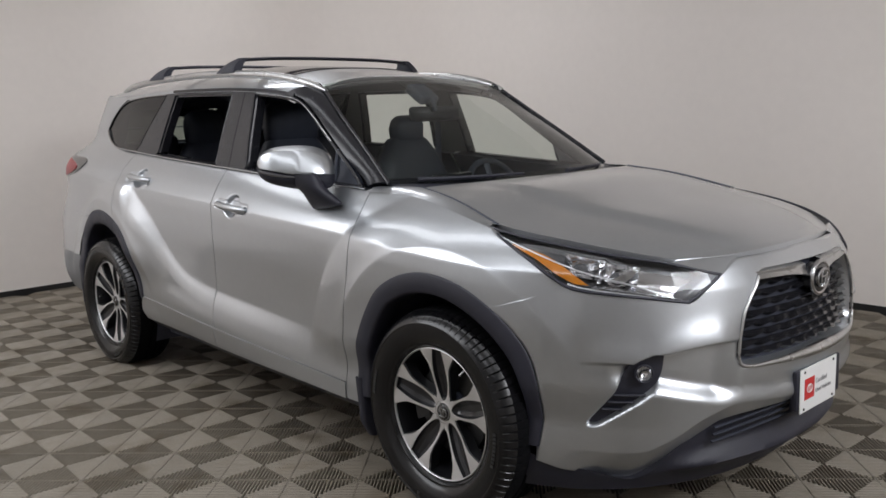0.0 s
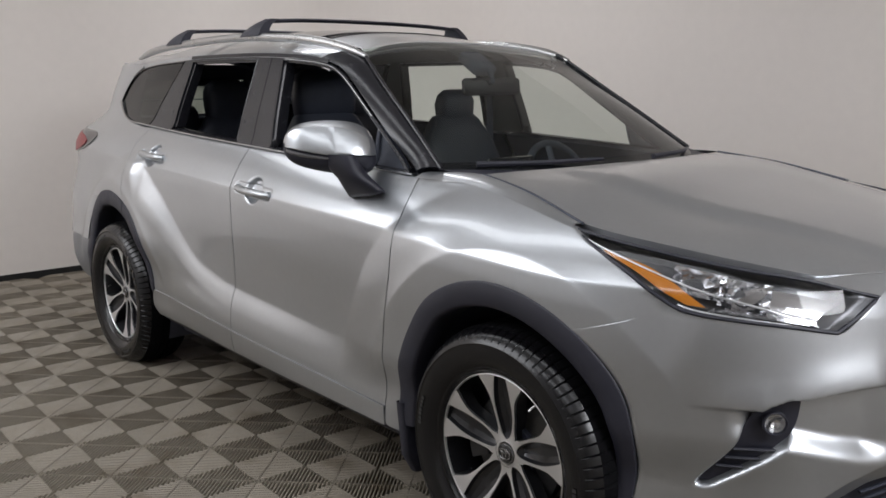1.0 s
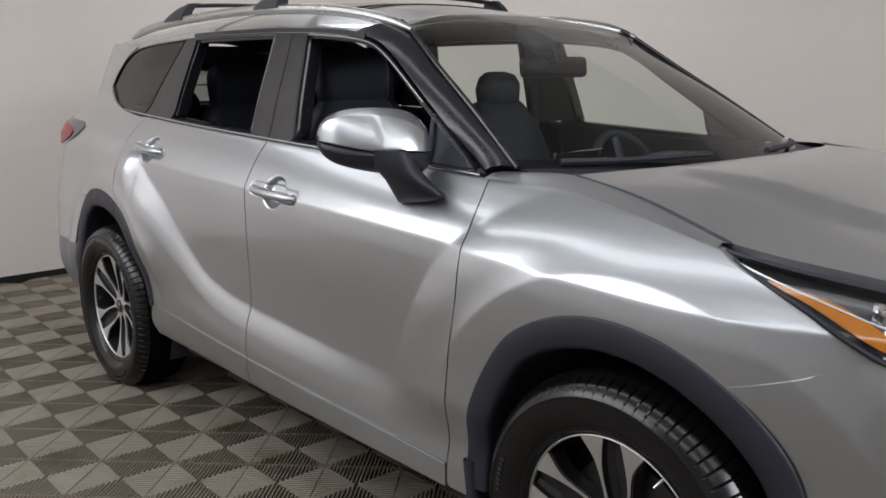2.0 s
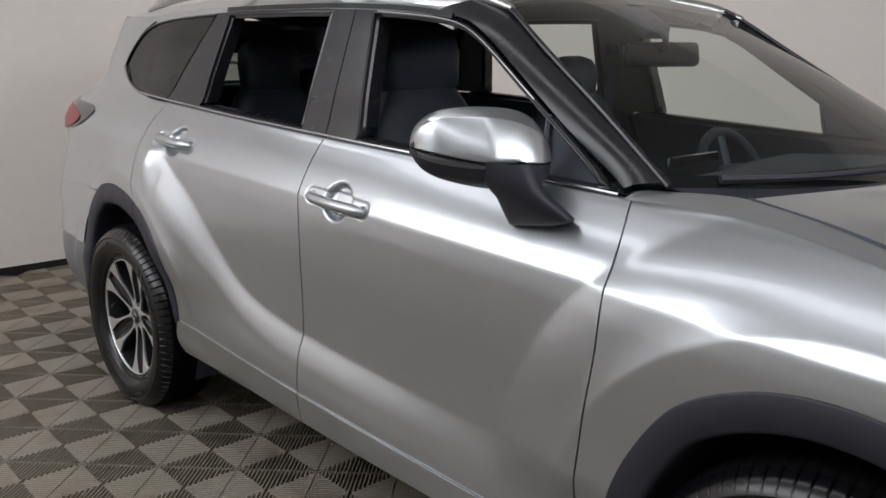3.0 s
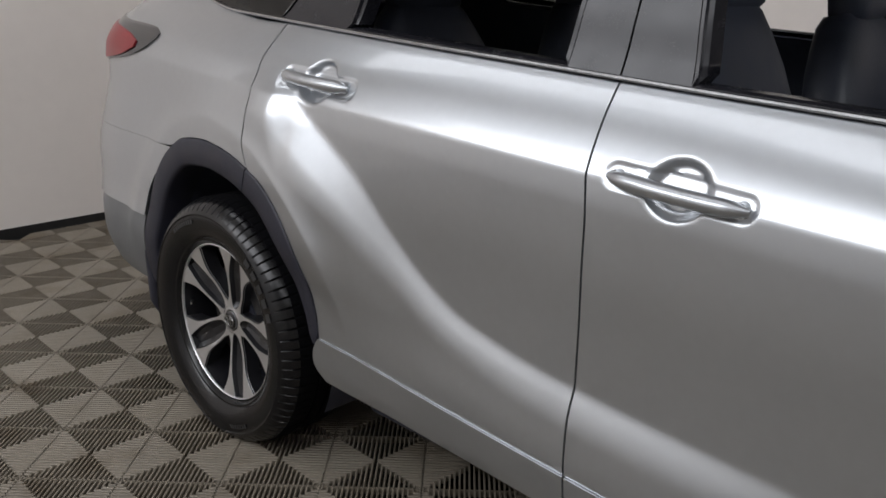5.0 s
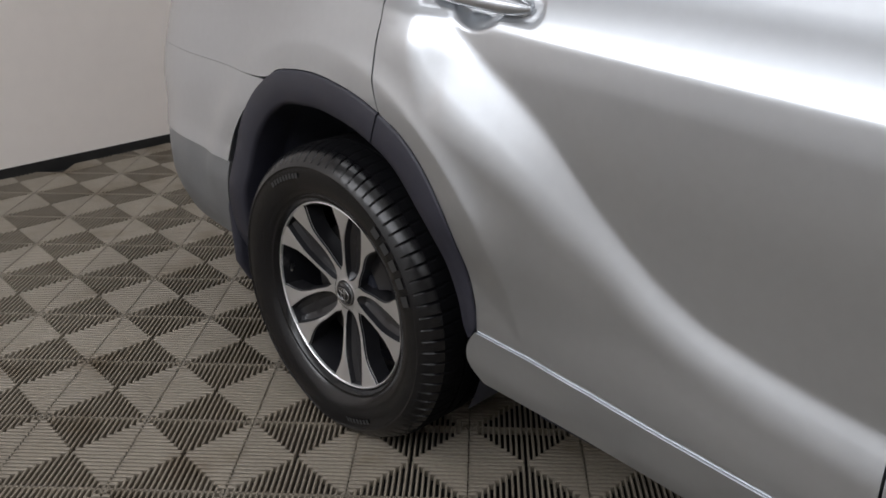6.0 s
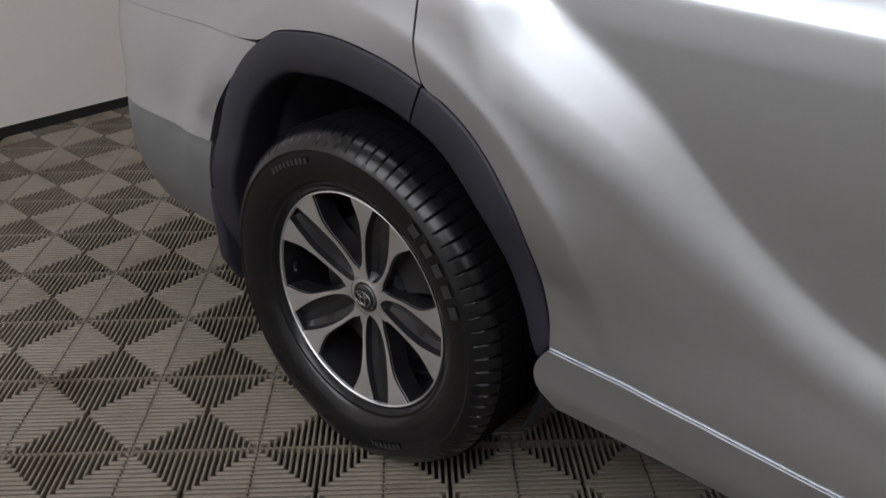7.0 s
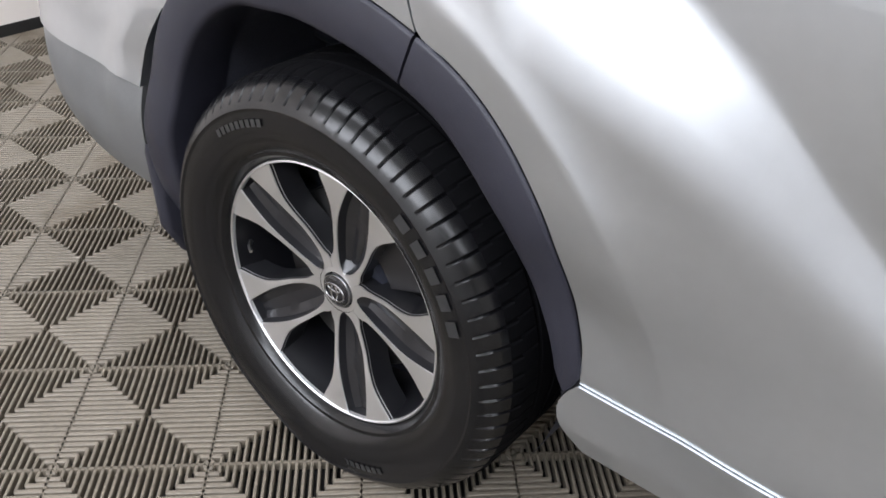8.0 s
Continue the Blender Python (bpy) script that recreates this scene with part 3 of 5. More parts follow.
# ---------------------------------------------------------------- wheels and arches
DISC = material("brake_disc_steel", (0.10, 0.10, 0.10), rough=0.4, metal=1.0, rough_spread=0.1, scale=40)
BARREL = material("black_rim_barrel_paint", (0.008, 0.008, 0.010), rough=0.35, spread=0.15, scale=20)
CHANNEL_EDGE = [(0.043, 3.0), (0.050, 12.0), (0.064, 16.5), (0.080, 17.0), (0.107, 15.8), (0.155, 12.2), (0.20, 8.3), (0.236, 5.4)]
WINDOW_EDGE = [(0.043, 36.0), (0.062, 35.9), (0.066, 31.5), (0.074, 26.2), (0.092, 22.4), (0.12, 19.6), (0.15, 17.4), (0.172, 17.0), (0.20, 18.6), (0.222, 20.6), (0.236, 21.6)]
FACE_DEPTH = [(0.0, 0.030), (0.06, 0.032), (0.10, 0.028), (0.17, 0.014), (0.236, 0.004)]


def wheel_point(r, deg, depth):
    return Vector((r * math.cos(radians(deg)), depth, r * math.sin(radians(deg))))


def build_wheel(name, at, turn, sy):
    hub = tagged(new(name), "alloy wheel with five split machined spokes")
    hub.parent = car
    hub.location = at

    def put(nm, bm, mat, label="", ang=35):
        if sy > 0:
            bmesh.ops.scale(bm, vec=(1, -1, 1), verts=bm.verts)
        return part(nm, bm, mat, hub, label, ang)

    # tyre: depth 0 is the rim's face, positive goes inboard
    bm = bmesh.new()
    R, seg = 0.378, 720
    prof = [(0.240, 0.014), (0.244, 0.000), (0.252, -0.011), (0.258, -0.012), (0.264, -0.019), (0.284, -0.029), (0.308, -0.034), (0.329, -0.032), (0.334, -0.0345), (0.344, -0.029), (0.356, -0.018), (0.366, -0.004),
            (0.373, 0.012), (R, 0.034), (R, 0.070), (R - 0.008, 0.071), (R - 0.008, 0.079), (R, 0.080), (R, 0.110), (R - 0.008, 0.111), (R - 0.008, 0.121), (R, 0.122),
            (R, 0.150), (R - 0.008, 0.151), (R - 0.008, 0.158), (R, 0.159), (R, 0.180), (0.370, 0.200), (0.350, 0.220), (0.31, 0.230), (0.25, 0.220)]

    def stand(bm):
        """The tyre flattens where it meets the floor, and its wall bellies out above."""
        for v in bm.verts:
            if v.co.z < -0.26:
                k = sstep(-0.26, -0.33, v.co.z) * sstep(0.14, 0.02, abs(v.co.x)) * sstep(-0.356, -0.33, v.co.z)
                v.co.y += (-0.006 if v.co.y < 0.1 else 0.006) * k
            v.co.z = max(v.co.z, -HUB_Z + 0.0006)

    rings = lathe(bm, prof[:13], seg)
    for k in range(0, seg, 9):
        for j, lag, deep in ((10, 0, 0.002), (11, 0, 0.004), (12, 0, 0.005)):
            r, d = prof[j]
            rings[j][(k + lag) % seg].co = wheel_point(r - deep, 360 * (k + lag) / seg, d + 0.003)
    stand(bm)
    put("tyre", bm, RUBBER, "glossy black rubber tyre sidewall and shoulder blocks", 28)
    bm = bmesh.new()
    rings = lathe(bm, prof[12:], seg)
    for k in range(0, seg, 9):
        for j, deep in ((0, 0.005), (1, 0.004)):
            r, d = prof[12 + j]
            rings[j][(k + j) % seg].co = wheel_point(r - deep, 360 * (k + j) / seg, d + (0.003 if j == 0 else 0))
    stand(bm)
    put("tread", bm, TREAD, "matt black grooved tyre tread", 28)
    # raised marks of the moulded sidewall writing
    bm = bmesh.new()
    for a0, n, step, rr in ((turn - 13, 5, 7.4, 0.316), (turn + 72, 9, 2.6, 0.312), (turn - 110, 7, 2.6, 0.312)):
        for k in range(n):
            a, w, hgt = a0 + k * step, step * (0.30 if step > 5 else 0.36), 0.009 if step > 5 else 0.006
            q = [wheel_point(rr + s * hgt, a + t * w, -0.0028 + float(np.interp(rr + s * hgt, [q[0] for q in prof[:9]], [q[1] for q in prof[:9]]))) for s, t in ((-1, -1), (-1, 1), (1, 1), (1, -1))]
            bm.faces.new([bm.verts.new(p) for p in q])
    tagged(put("sidewall_mark", bm, RUBBER_MARK, "raised rubber sidewall marks"), kind="stuff")
    bm = bmesh.new()
    lathe(bm, [(0.232, 0.19), (0.222, 0.10), (0.226, 0.05), (0.234, 0.022), (0.236, 0.006)], 96)
    put("rim_barrel", bm, BARREL, "black rim barrel")
    bm = bmesh.new()
    lathe(bm, [(0.2355, 0.008), (0.2362, 0.002), (0.238, 0.000), (0.2405, 0.001), (0.242, 0.005), (0.241, 0.014)], 96)
    put("rim_lip", bm, MACHINED, "machined rim lip")
    n = 26
    for k in range(5):
        mid = turn + 36 + 72 * k
        body, face = bmesh.new(), bmesh.new()
        rows = []
        for i in range(n + 1):
            r = 0.043 + (0.237 - 0.043) * i / n
            ca, wa, d = smooth(r, CHANNEL_EDGE), smooth(r, WINDOW_EDGE), smooth(r, FACE_DEPTH)
            dip = 0.020 * sstep(0.042, 0.062, r)
            row = [wheel_point(r, mid + a, dd) for a, dd in
                   ((-wa, d + 0.05), (-wa, d + 0.001), (-ca, d + 0.001), (-ca * 0.86, d + dip * 0.7), (-ca * 0.35, d + dip), (0, d + dip * 0.9), (ca * 0.35, d + dip), (ca * 0.86, d + dip * 0.7), (ca, d + 0.001), (wa, d + 0.001), (wa, d + 0.05))]
            rows.append(row)
        sheet(body, rows)
        for sgn in (-1, 1):
            g = []
            for i in range(n + 1):
                r = 0.043 + (0.237 - 0.043) * i / n
                ca, wa, d = smooth(r, CHANNEL_EDGE), smooth(r, WINDOW_EDGE), smooth(r, FACE_DEPTH)
                g.append([wheel_point(r, mid + sgn * a, d + e) for a, e in ((ca - 0.2, 0.006), (ca + 0.25, -0.0008), (0.5 * ca + 0.5 * wa, -0.0012), (wa - 0.35, -0.0008), (wa + 0.1, 0.006))])
            sheet(face, g)
        put("spoke", body, GUNMETAL, "dark grey painted spoke", 30)
        put("spoke_face", face, MACHINED, "bright machined spoke face", 30)
    bm = bmesh.new()
    lathe(bm, [(0.033, 0.040), (0.034, 0.0305), (0.036, 0.031), (0.042, 0.0315), (0.045, 0.036), (0.046, 0.053)], 60)
    put("hub_face", bm, MACHINED, "machined hub face")
    bm = bmesh.new()
    lathe(bm, [(0.0, 0.0225), (0.012, 0.0225), (0.024, 0.0235), (0.0275, 0.026), (0.0275, 0.038)], 40)
    put("centre_cap", bm, GLOSS_BLACK, "black centre cap")
    bm = bmesh.new()
    for rx, rz, oz in ((0.0225, 0.016, 0), (0.007, 0.015, 0), (0.0145, 0.006, 0.0085)):
        tube(bm, [(rx * math.cos(t), 0.0218, oz + rz * math.sin(t)) for t in np.linspace(0, 2 * math.pi, 28, endpoint=False)], 0.0016, 6, True, up=(0, 1, 0))
    lathe(bm, [(0.0275, 0.030), (0.0282, 0.0265), (0.0300, 0.0265), (0.0306, 0.032)], 40)
    put("cap_badge", bm, CHROME, "chrome oval badge ring")
    for k in range(5):
        bm = bmesh.new()
        lathe(bm, [(0.0, 0.032), (0.006, 0.0325), (0.0085, 0.035), (0.0085, 0.058)], 6, Matrix.Translation(wheel_point(0.0505, turn + 36 + 72 * k + 36, 0.004)))
        put("wheel_nut", bm, GUNMETAL)
    bm = bmesh.new()
    lathe(bm, [(0.07, 0.075), (0.165, 0.075), (0.168, 0.079), (0.168, 0.098), (0.07, 0.098)], 60)
    put("brake_disc", bm, DISC, "steel brake disc")
    bm = bmesh.new()
    lathe(bm, [(0.0, 0.062), (0.078, 0.062), (0.082, 0.068), (0.082, 0.11)], 40)
    lathe(bm, [(0.17, 0.13), (0.222, 0.135)], 60)
    put("brake_hub", bm, DARK)
    bm = bmesh.new()
    for k in range(9):
        a0 = (155 if at[0] > 1 else 20) + 6 * k
        if k < 8:
            v = []
            for rr, dd in ((0.105, 0.055), (0.178, 0.052), (0.178, 0.115), (0.105, 0.115)):
                v.append([bm.verts.new(wheel_point(rr, a0 + da, dd)) for da in (0, 6)])
            for i in range(4):
                j = (i + 1) % 4
                bm.faces.new([v[i][0], v[i][1], v[j][1], v[j][0]])
    bmesh.ops.remove_doubles(bm, verts=bm.verts, dist=1e-5)
    bmesh.ops.holes_fill(bm, edges=bm.edges)
    put("brake_caliper", bm, GUNMETAL, "dark brake caliper")
    bm = bmesh.new()
    tube(bm, [wheel_point(0.222, turn + 144 + 2, 0.03), wheel_point(0.212, turn + 144 + 2, 0.018), wheel_point(0.196, turn + 144 + 2, 0.008)], lambda t: 0.0040 - 0.001 * t, 8, up=(0, 1, 0))
    put("valve_stem", bm, SATIN, "bright valve cap")


for sy in (-1, 1):
    build_wheel("front_wheel", (WHEELBASE, sy * 0.915, HUB_Z), -90 if sy < 0 else 12, sy)
    build_wheel("rear_wheel", (0.0, sy * 0.915, HUB_Z), 33 if sy < 0 else 50, sy)
    for axle, table, spans, thick in ((WHEELBASE, ARCH_FRONT, ((-4, 184),), 0.075), (0, ARCH_REAR, ((10, 65.4), (65.9, 190)), 0.082)):
        for a0, a1 in spans:
            bm = bmesh.new()
            rows = []
            for k in range(61):
                a = a0 + (a1 - a0) * k / 60
                r1 = smooth(a, table)
                taper = 1 - (0.50 if axle == 0 else 0.25) * sstep(46, 9, a)
                tip = 0.022 * (1 - min((a - a0) / 4.5, 1)) ** 2 if a0 == 10 else 0.0
                row = []
                for s, o in ((0.0, 0.0), (0.02, 0.0035), (0.06, 0.005), (0.5, 0.0055), (0.86, 0.004), (0.95, 0.0), (1.0, -0.008)):
                    r = r1 - tip - (thick * taper - 1.6 * tip) * s
                    x, z = axle + r * math.cos(radians(a)), HUB_Z + r * math.sin(radians(a))
                    row.append(Vector((x, sy * (half_width(x, z) + o), z)))
                row.append(row[-1] + Vector((0, -sy * 0.09, 0)))
                rows.append(row)
            V = sheet(bm, rows)
            for end in (V[0], V[-1]):
                bm.faces.new(end)
            part("arch_cladding", bm, CLADDING, car, "black plastic wheel-arch cladding", 50)
        bm = bmesh.new()
        rows = []
        for k in range(33):
            a = -28 + 236 * k / 32
            r = smooth(a, table) - thick + 0.004
            x, z = axle + r * math.cos(radians(a)), HUB_Z + r * math.sin(radians(a))
            rows.append([Vector((x, sy * (half_width(x, max(z, 0.3)) - 0.07), z)), Vector((x, sy * 0.52, z))])
        V = sheet(bm, rows)
        bm.faces.new([r[1] for r in V])
        part("wheel_well", bm, LINER, car, "dark wheel well liner")
    # mud flaps
    for x0, x1, z0, z1 in ((2.40, 2.46, 0.165, 0.40), (-0.500, -0.440, 0.225, 0.47)):
        bm = bmesh.new()
        g = []
        for j in range(9):
            z = z0 + (z1 - z0) * j / 8
            xb = x0 + 0.5 * (x1 - x0) * (1 - j / 8) if x0 > 1 else x0 + 0.3 * (x1 - x0) * (1 - j / 8)
            y1 = (0.925 if x0 > 1 else 0.897) - 0.03 * sstep(z0 + 0.06, z0, z)
            g.append([Vector((xb + 0.018, sy * 0.70, z)), Vector((xb + 0.018, sy * (y1 - 0.012), z)), Vector((xb + 0.012, sy * (y1 - 0.002), z)), Vector((xb, sy * y1, z)), Vector((xb - 0.016, sy * (y1 - 0.004), z)), Vector((xb - 0.018, sy * 0.70, z))])
        V = sheet(bm, g)
        bm.faces.new(V[0])
        part("mud_flap", bm, CLADDING, car, "black plastic mud flap", 50)
    # sill strip under the doors
    bm = bmesh.new()
    g = []
    for k in range(25):
        x = 0.50 + 1.90 * k / 24
        zb = sill(x)
        w = half_width(x, zb + 0.01)
        g.append([Vector((x, sy * (w - 0.012), zb + 0.02)), Vector((x, sy * (w - 0.014), zb - 0.01)), Vector((x, sy * (w - 0.05), zb - 0.045)), Vector((x, sy * (w - 0.16), zb - 0.055))])
    sheet(bm, g)
    part("sill_strip", bm, CLADDING, car, "black sill strip under the doors", 50)

# underbody
bm = bmesh.new()
bevel_box(bm, -0.95, 3.50, -0.55, 0.55, 0.22, 0.62, 0.05)
bevel_box(bm, 0.56, 2.30, -0.84, 0.84, 0.25, 0.44, 0.03)
part("underbody", bm, DARK, car, "dark underbody")
bm = bmesh.new()
for y in (-0.3,):
    tube(bm, [(x, y, 0.26) for x in np.linspace(-0.9, -0.2, 8)], 0.03, 10)
part("exhaust_pipe", bm, DARK, car)


# ---------------------------------------------------------------- windows and pillars
WIN_TOP = [(-0.50, 1.372), (-0.42, 1.446), (-0.30, 1.508), (-0.15, 1.538), (0.1, 1.550), (0.45, 1.554), (1.0, 1.547), (1.36, 1.531), (1.6, 1.508), (1.70, 1.488), (1.79, 1.452)]
WIN_LOW = [(-0.50, 1.362), (-0.455, 1.322), (-0.37, 1.288), (-0.2, 1.258), (0.0, 1.246), (0.13, 1.238)]


def win_top(x):
    return smooth(x, WIN_TOP)


def win_low(x):
    return smooth(x, WIN_LOW) if x < 0.13 else belt(x)


def low_run(x0, x1, n=8):
    return [(x, win_low(x)) for x in np.linspace(x0, x1, n)]


def top_run(x0, x1, n=8):
    return [(x, win_top(x)) for x in np.linspace(x0, x1, n)]


def line(a, b, n=5):
    return [(a[0] + (b[0] - a[0]) * k / n, a[1] + (b[1] - a[1]) * k / n) for k in range(n + 1)]


def window_loop(bottom, top, left, right, n=20):
    """The closed outline of a window opening, anticlockwise."""
    b, t, l, r = spline(bottom, n), spline(top, n), spline(left, n), spline(right, n)
    return np.concatenate([b[:-1], r[:-1], t[::-1][:-1], l[::-1][:-1]])


def window_frame(loop, sy, parent, width=0.022, mat=None, name="window_frame"):
    """A black seal round an opening, with a deep inner reveal."""
    n = len(loop)
    bm = bmesh.new()
    rings = []
    for grow, inn in ((0.0, -0.002), (0.002, 0.003), (width * 0.5, 0.004), (width * 0.55, -0.006), (width, -0.010), (width, -0.055), (width * 0.3, -0.06)):
        ring = []
        for k in range(n):
            d = loop[(k + 1) % n] - loop[k - 1]
            nrm = np.array([-d[1], d[0]]) / (np.linalg.norm(d) + 1e-9)
            x, z = loop[k] + nrm * grow * (0.25 if nrm[1] > 0.8 else 1)
            ring.append(bm.verts.new((x, sy * (half_width(x, z) + inn), z)))
        rings.append(ring)
    for A, B in zip(rings, rings[1:]):
        for k in range(n):
            bm.faces.new([A[k], A[(k + 1) % n], B[(k + 1) % n], B[k]])
    return part(name, bm, mat or PILLAR, parent, "black rubber window surround", 50)


for sy in (-1, 1):
    q1, q2 = (0.12, win_low(0.12)), (0.41, win_top(0.41))          # quarter glass, front edge
    c1, c2 = (0.415, belt(0.415)), (0.50, win_top(0.50))           # rear window, rear edge
    b1, b2 = (1.115, belt(1.115)), (1.145, win_top(1.145))         # rear window, front edge
    s1, s2 = (1.238, belt(1.238)), (1.252, win_top(1.252))         # seam between the doors
    f1, f2 = (1.385, belt(1.385)), (1.335, win_top(1.335))         # front window, rear edge
    a1, a2 = (2.255, belt(2.255)), (1.76, 1.466)                   # front window, front edge
    # quarter glass
    loop = (low_run(-0.499, q1[0] - 0.01, 12), top_run(-0.499, q2[0] - 0.01, 14), [(-0.50, 1.3625), (-0.5015, 1.367), (-0.50, 1.3715)], line((q1[0] - 0.01, q1[1]), (q2[0] - 0.01, q2[1])))
    panel("quarter_window", coons(*loop, 30, 16), sy, "dark tinted quarter window", PRIVACY, -0.004, 0.003)
    window_frame(window_loop(*loop), sy, car, 0.012, GLOSS_BLACK, "quarter_window_seal")
    # black pillars
    panel("pillar_trim", coons(line(q1, c1), line(q2, c2), line(q1, q2), line(c1, c2), 10, 14), sy, "satin black pillar trim", PILLAR, 0.002)
    panel("pillar_trim", coons(line(b1, (s1[0] - GAP, s1[1])), line(b2, (s2[0] - GAP, s2[1])), line(b1, b2), line((s1[0] - GAP, s1[1]), (s2[0] - GAP, s2[1])), 8, 14), sy, "satin black pillar trim", PILLAR, 0.003)
    panel("pillar_trim", coons(line((s1[0] + GAP, s1[1]), f1), line((s2[0] + GAP, s2[1]), f2), line((s1[0] + GAP, s1[1]), (s2[0] + GAP, s2[1])), line(f1, f2), 8, 14), sy, "satin black pillar trim", PILLAR, 0.003)
    # open rear and front windows
    loop = window_loop(low_run(c1[0], b1[0]), top_run(c2[0], b2[0]), line(c1, c2), line(b1, b2))
    window_frame(loop, sy, doors["rear", sy])
    front_edge2 = [a1, (2.10, 1.232), (1.93, 1.348), (1.83, 1.418), (1.77, 1.456), (1.72, 1.478)]
    loop = window_loop(low_run(f1[0], a1[0]), top_run(f2[0], 1.72), line(f1, f2), front_edge2)
    window_frame(loop, sy, doors["front", sy], 0.018)
    # bright strip along the upper front edge of the front window
    bm = bmesh.new()
    tube(bm, [Vector((x, sy * (half_width(x, z) + 0.003), z)) for x, z in spline([(f2[0] + 0.02, win_top(f2[0]) - 0.004), (1.6, win_top(1.6) - 0.004), (1.715, 1.477), (1.83, 1.412), (1.99, 1.304)], 40)], 0.0017, 6)
    part("window_bead", bm, SATIN, doors["front", sy], "thin bright window bead")
    # sail panel ahead of the window, behind the mirror
    tri = coons(line((2.06, belt(2.06)), (2.24, belt(2.24))), line((2.045, 1.262), (2.05, 1.265)), line((2.06, belt(2.06)), (2.045, 1.262)), line((2.24, belt(2.24)), (2.05, 1.265)), 10, 10)
    panel("sail_panel", tri, sy, "black triangular sail panel", CABIN, -0.012, 0.01, doors["front", sy])
    bm = bmesh.new()
    tube(bm, [Vector((x, sy * (half_width(x, z) - 0.006), z)) for x, z in line((2.05, belt(2.05)), (2.04, 1.27))], 0.009, 8)
    part("window_divider", bm, CABIN, doors["front", sy])
    # front pillar, black, from window to windscreen
    outer = spline([(2.285, 1.130), (2.11, 1.238), (1.94, 1.355), (1.84, 1.425), (1.78, 1.463), (1.72, 1.493), (1.60, 1.522)], 30)
    inner = spline([(2.375, 0.705, 1.137), (2.16, 0.655, 1.275), (1.96, 0.612, 1.402), (1.80, 0.572, 1.508), (1.73, 0.562, 1.545)], 30)
    g = []
    for (x, z), (x2, y2, z2) in zip(outer, inner):
        a, b = Vector((x, sy * (half_width(x, z) + 0.001), z)), Vector((x2, sy * y2, z2))
        g.append([a, a.lerp(b, 0.25) + Vector((0, sy * 0.007, 0.008)), a.lerp(b, 0.55) + Vector((0, sy * 0.008, 0.011)), a.lerp(b, 0.8) + Vector((0, sy * 0.003, 0.009)), b])
    bm = bmesh.new()
    sheet(bm, g, (-0.02, -sy * 0.03, -0.02))
    part("front_pillar", bm, PILLAR, car, "dark glossy front pillar", 50)
    # black strip over the windows
    xs = np.linspace(0.48, 1.66, 14)
    lo, hi = [(x, win_top(x) + 0.002) for x in xs], [(x, win_top(x) + 0.017) for x in xs]
    panel("window_header", coons(lo, hi, [lo[0], hi[0]], [lo[-1], hi[-1]], 40, 3), sy, "satin black strip over the windows", PILLAR, 0.004, 0.01)
    # bright belt moulding
    bm = bmesh.new()
    run = [(x, win_low(x) - 0.004) for x in np.linspace(2.282, 0.14, 30)] + [(x, z - 0.003) for x, z in WIN_LOW[::-1][1:]]
    pts = [Vector((x, sy * (half_width(x, z) + 0.003), z)) for x, z in spline(run, 70)]
    tube(bm, pts, 0.0068, 8, flat=0.75)
    part("belt_moulding", bm, CHROME, car, "bright chrome belt moulding")
    # roof rails
    bm = bmesh.new()
    tube(bm, spline([(1.80, sy * 0.575, 1.522), (1.70, sy * 0.580, 1.554), (1.52, sy * 0.588, 1.590), (1.30, sy * 0.592, 1.616), (0.8, sy * 0.60, 1.642), (0.2, sy * 0.592, 1.638), (-0.15, sy * 0.578, 1.622), (-0.36, sy * 0.568, 1.592)], 60),
         lambda t: 0.021 * min(1, 0.45 + 9 * min(t, 1 - t)), 12, flat=0.85)
    part("roof_rail", bm, SATIN, car, "satin silver roof rail")
    # windscreen wiper arms lie on the cowl
    bm = bmesh.new()
    if sy < 0:
        tube(bm, spline([(2.43, -0.60, 1.150), (2.54, -0.42, 1.150), (2.62, -0.18, 1.152)], 16), lambda t: 0.010 - 0.004 * t, 6)
    else:
        tube(bm, spline([(2.66, 0.05, 1.150), (2.60, 0.32, 1.152), (2.50, 0.50, 1.150)], 16), lambda t: 0.010 - 0.004 * t, 6)
    part("wiper_arm", bm, CLADDING, car, "black wiper arm")

# crossbars
for x0 in (0.99, 0.20):
    bar = new("roof_crossbar")
    bar.parent = car
    tagged(bar, "black aerodynamic roof crossbar")
    bm = bmesh.new()
    run = spline([(x0 + 0.05, -0.565, 1.702), (x0 + 0.05, -0.35, 1.714), (x0 + 0.05, 0, 1.718), (x0 + 0.05, 0.35, 1.714), (x0 + 0.05, 0.565, 1.702)], 30)
    tube(bm, run, 0.024, 10, flat=0.38)
    part("bar", bm, CLADDING, bar)
    for sy in (-1, 1):
        bm = bmesh.new()
        g = []
        for k in range(9):
            t = k / 8
            y = sy * (0.605 - 0.04 * t - 0.03 * t ** 3)
            z = 1.638 + 0.075 * t ** 0.8
            w = 0.062 * (1 - t) ** 1.2 + 0.034
            cx = x0 + 0.045 * t
            th = 0.022 + 0.006 * (1 - t)
            g.append([Vector((cx - w, y - sy * th, z)), Vector((cx - w * 0.9, y + sy * th * 0.6, z)), Vector((cx, y + sy * th, z)), Vector((cx + w * 0.9, y + sy * th * 0.6, z)), Vector((cx + w, y - sy * th, z)), Vector((cx, y - sy * th * 1.6, z)), Vector((cx - w, y - sy * th, z))])
        V = sheet(bm, g)
        bm.faces.new(V[-1][:-1])
        bm.faces.new(V[0][:-1])
        part("bar_foot", bm, CLADDING, bar, "black moulded bar foot", 50)

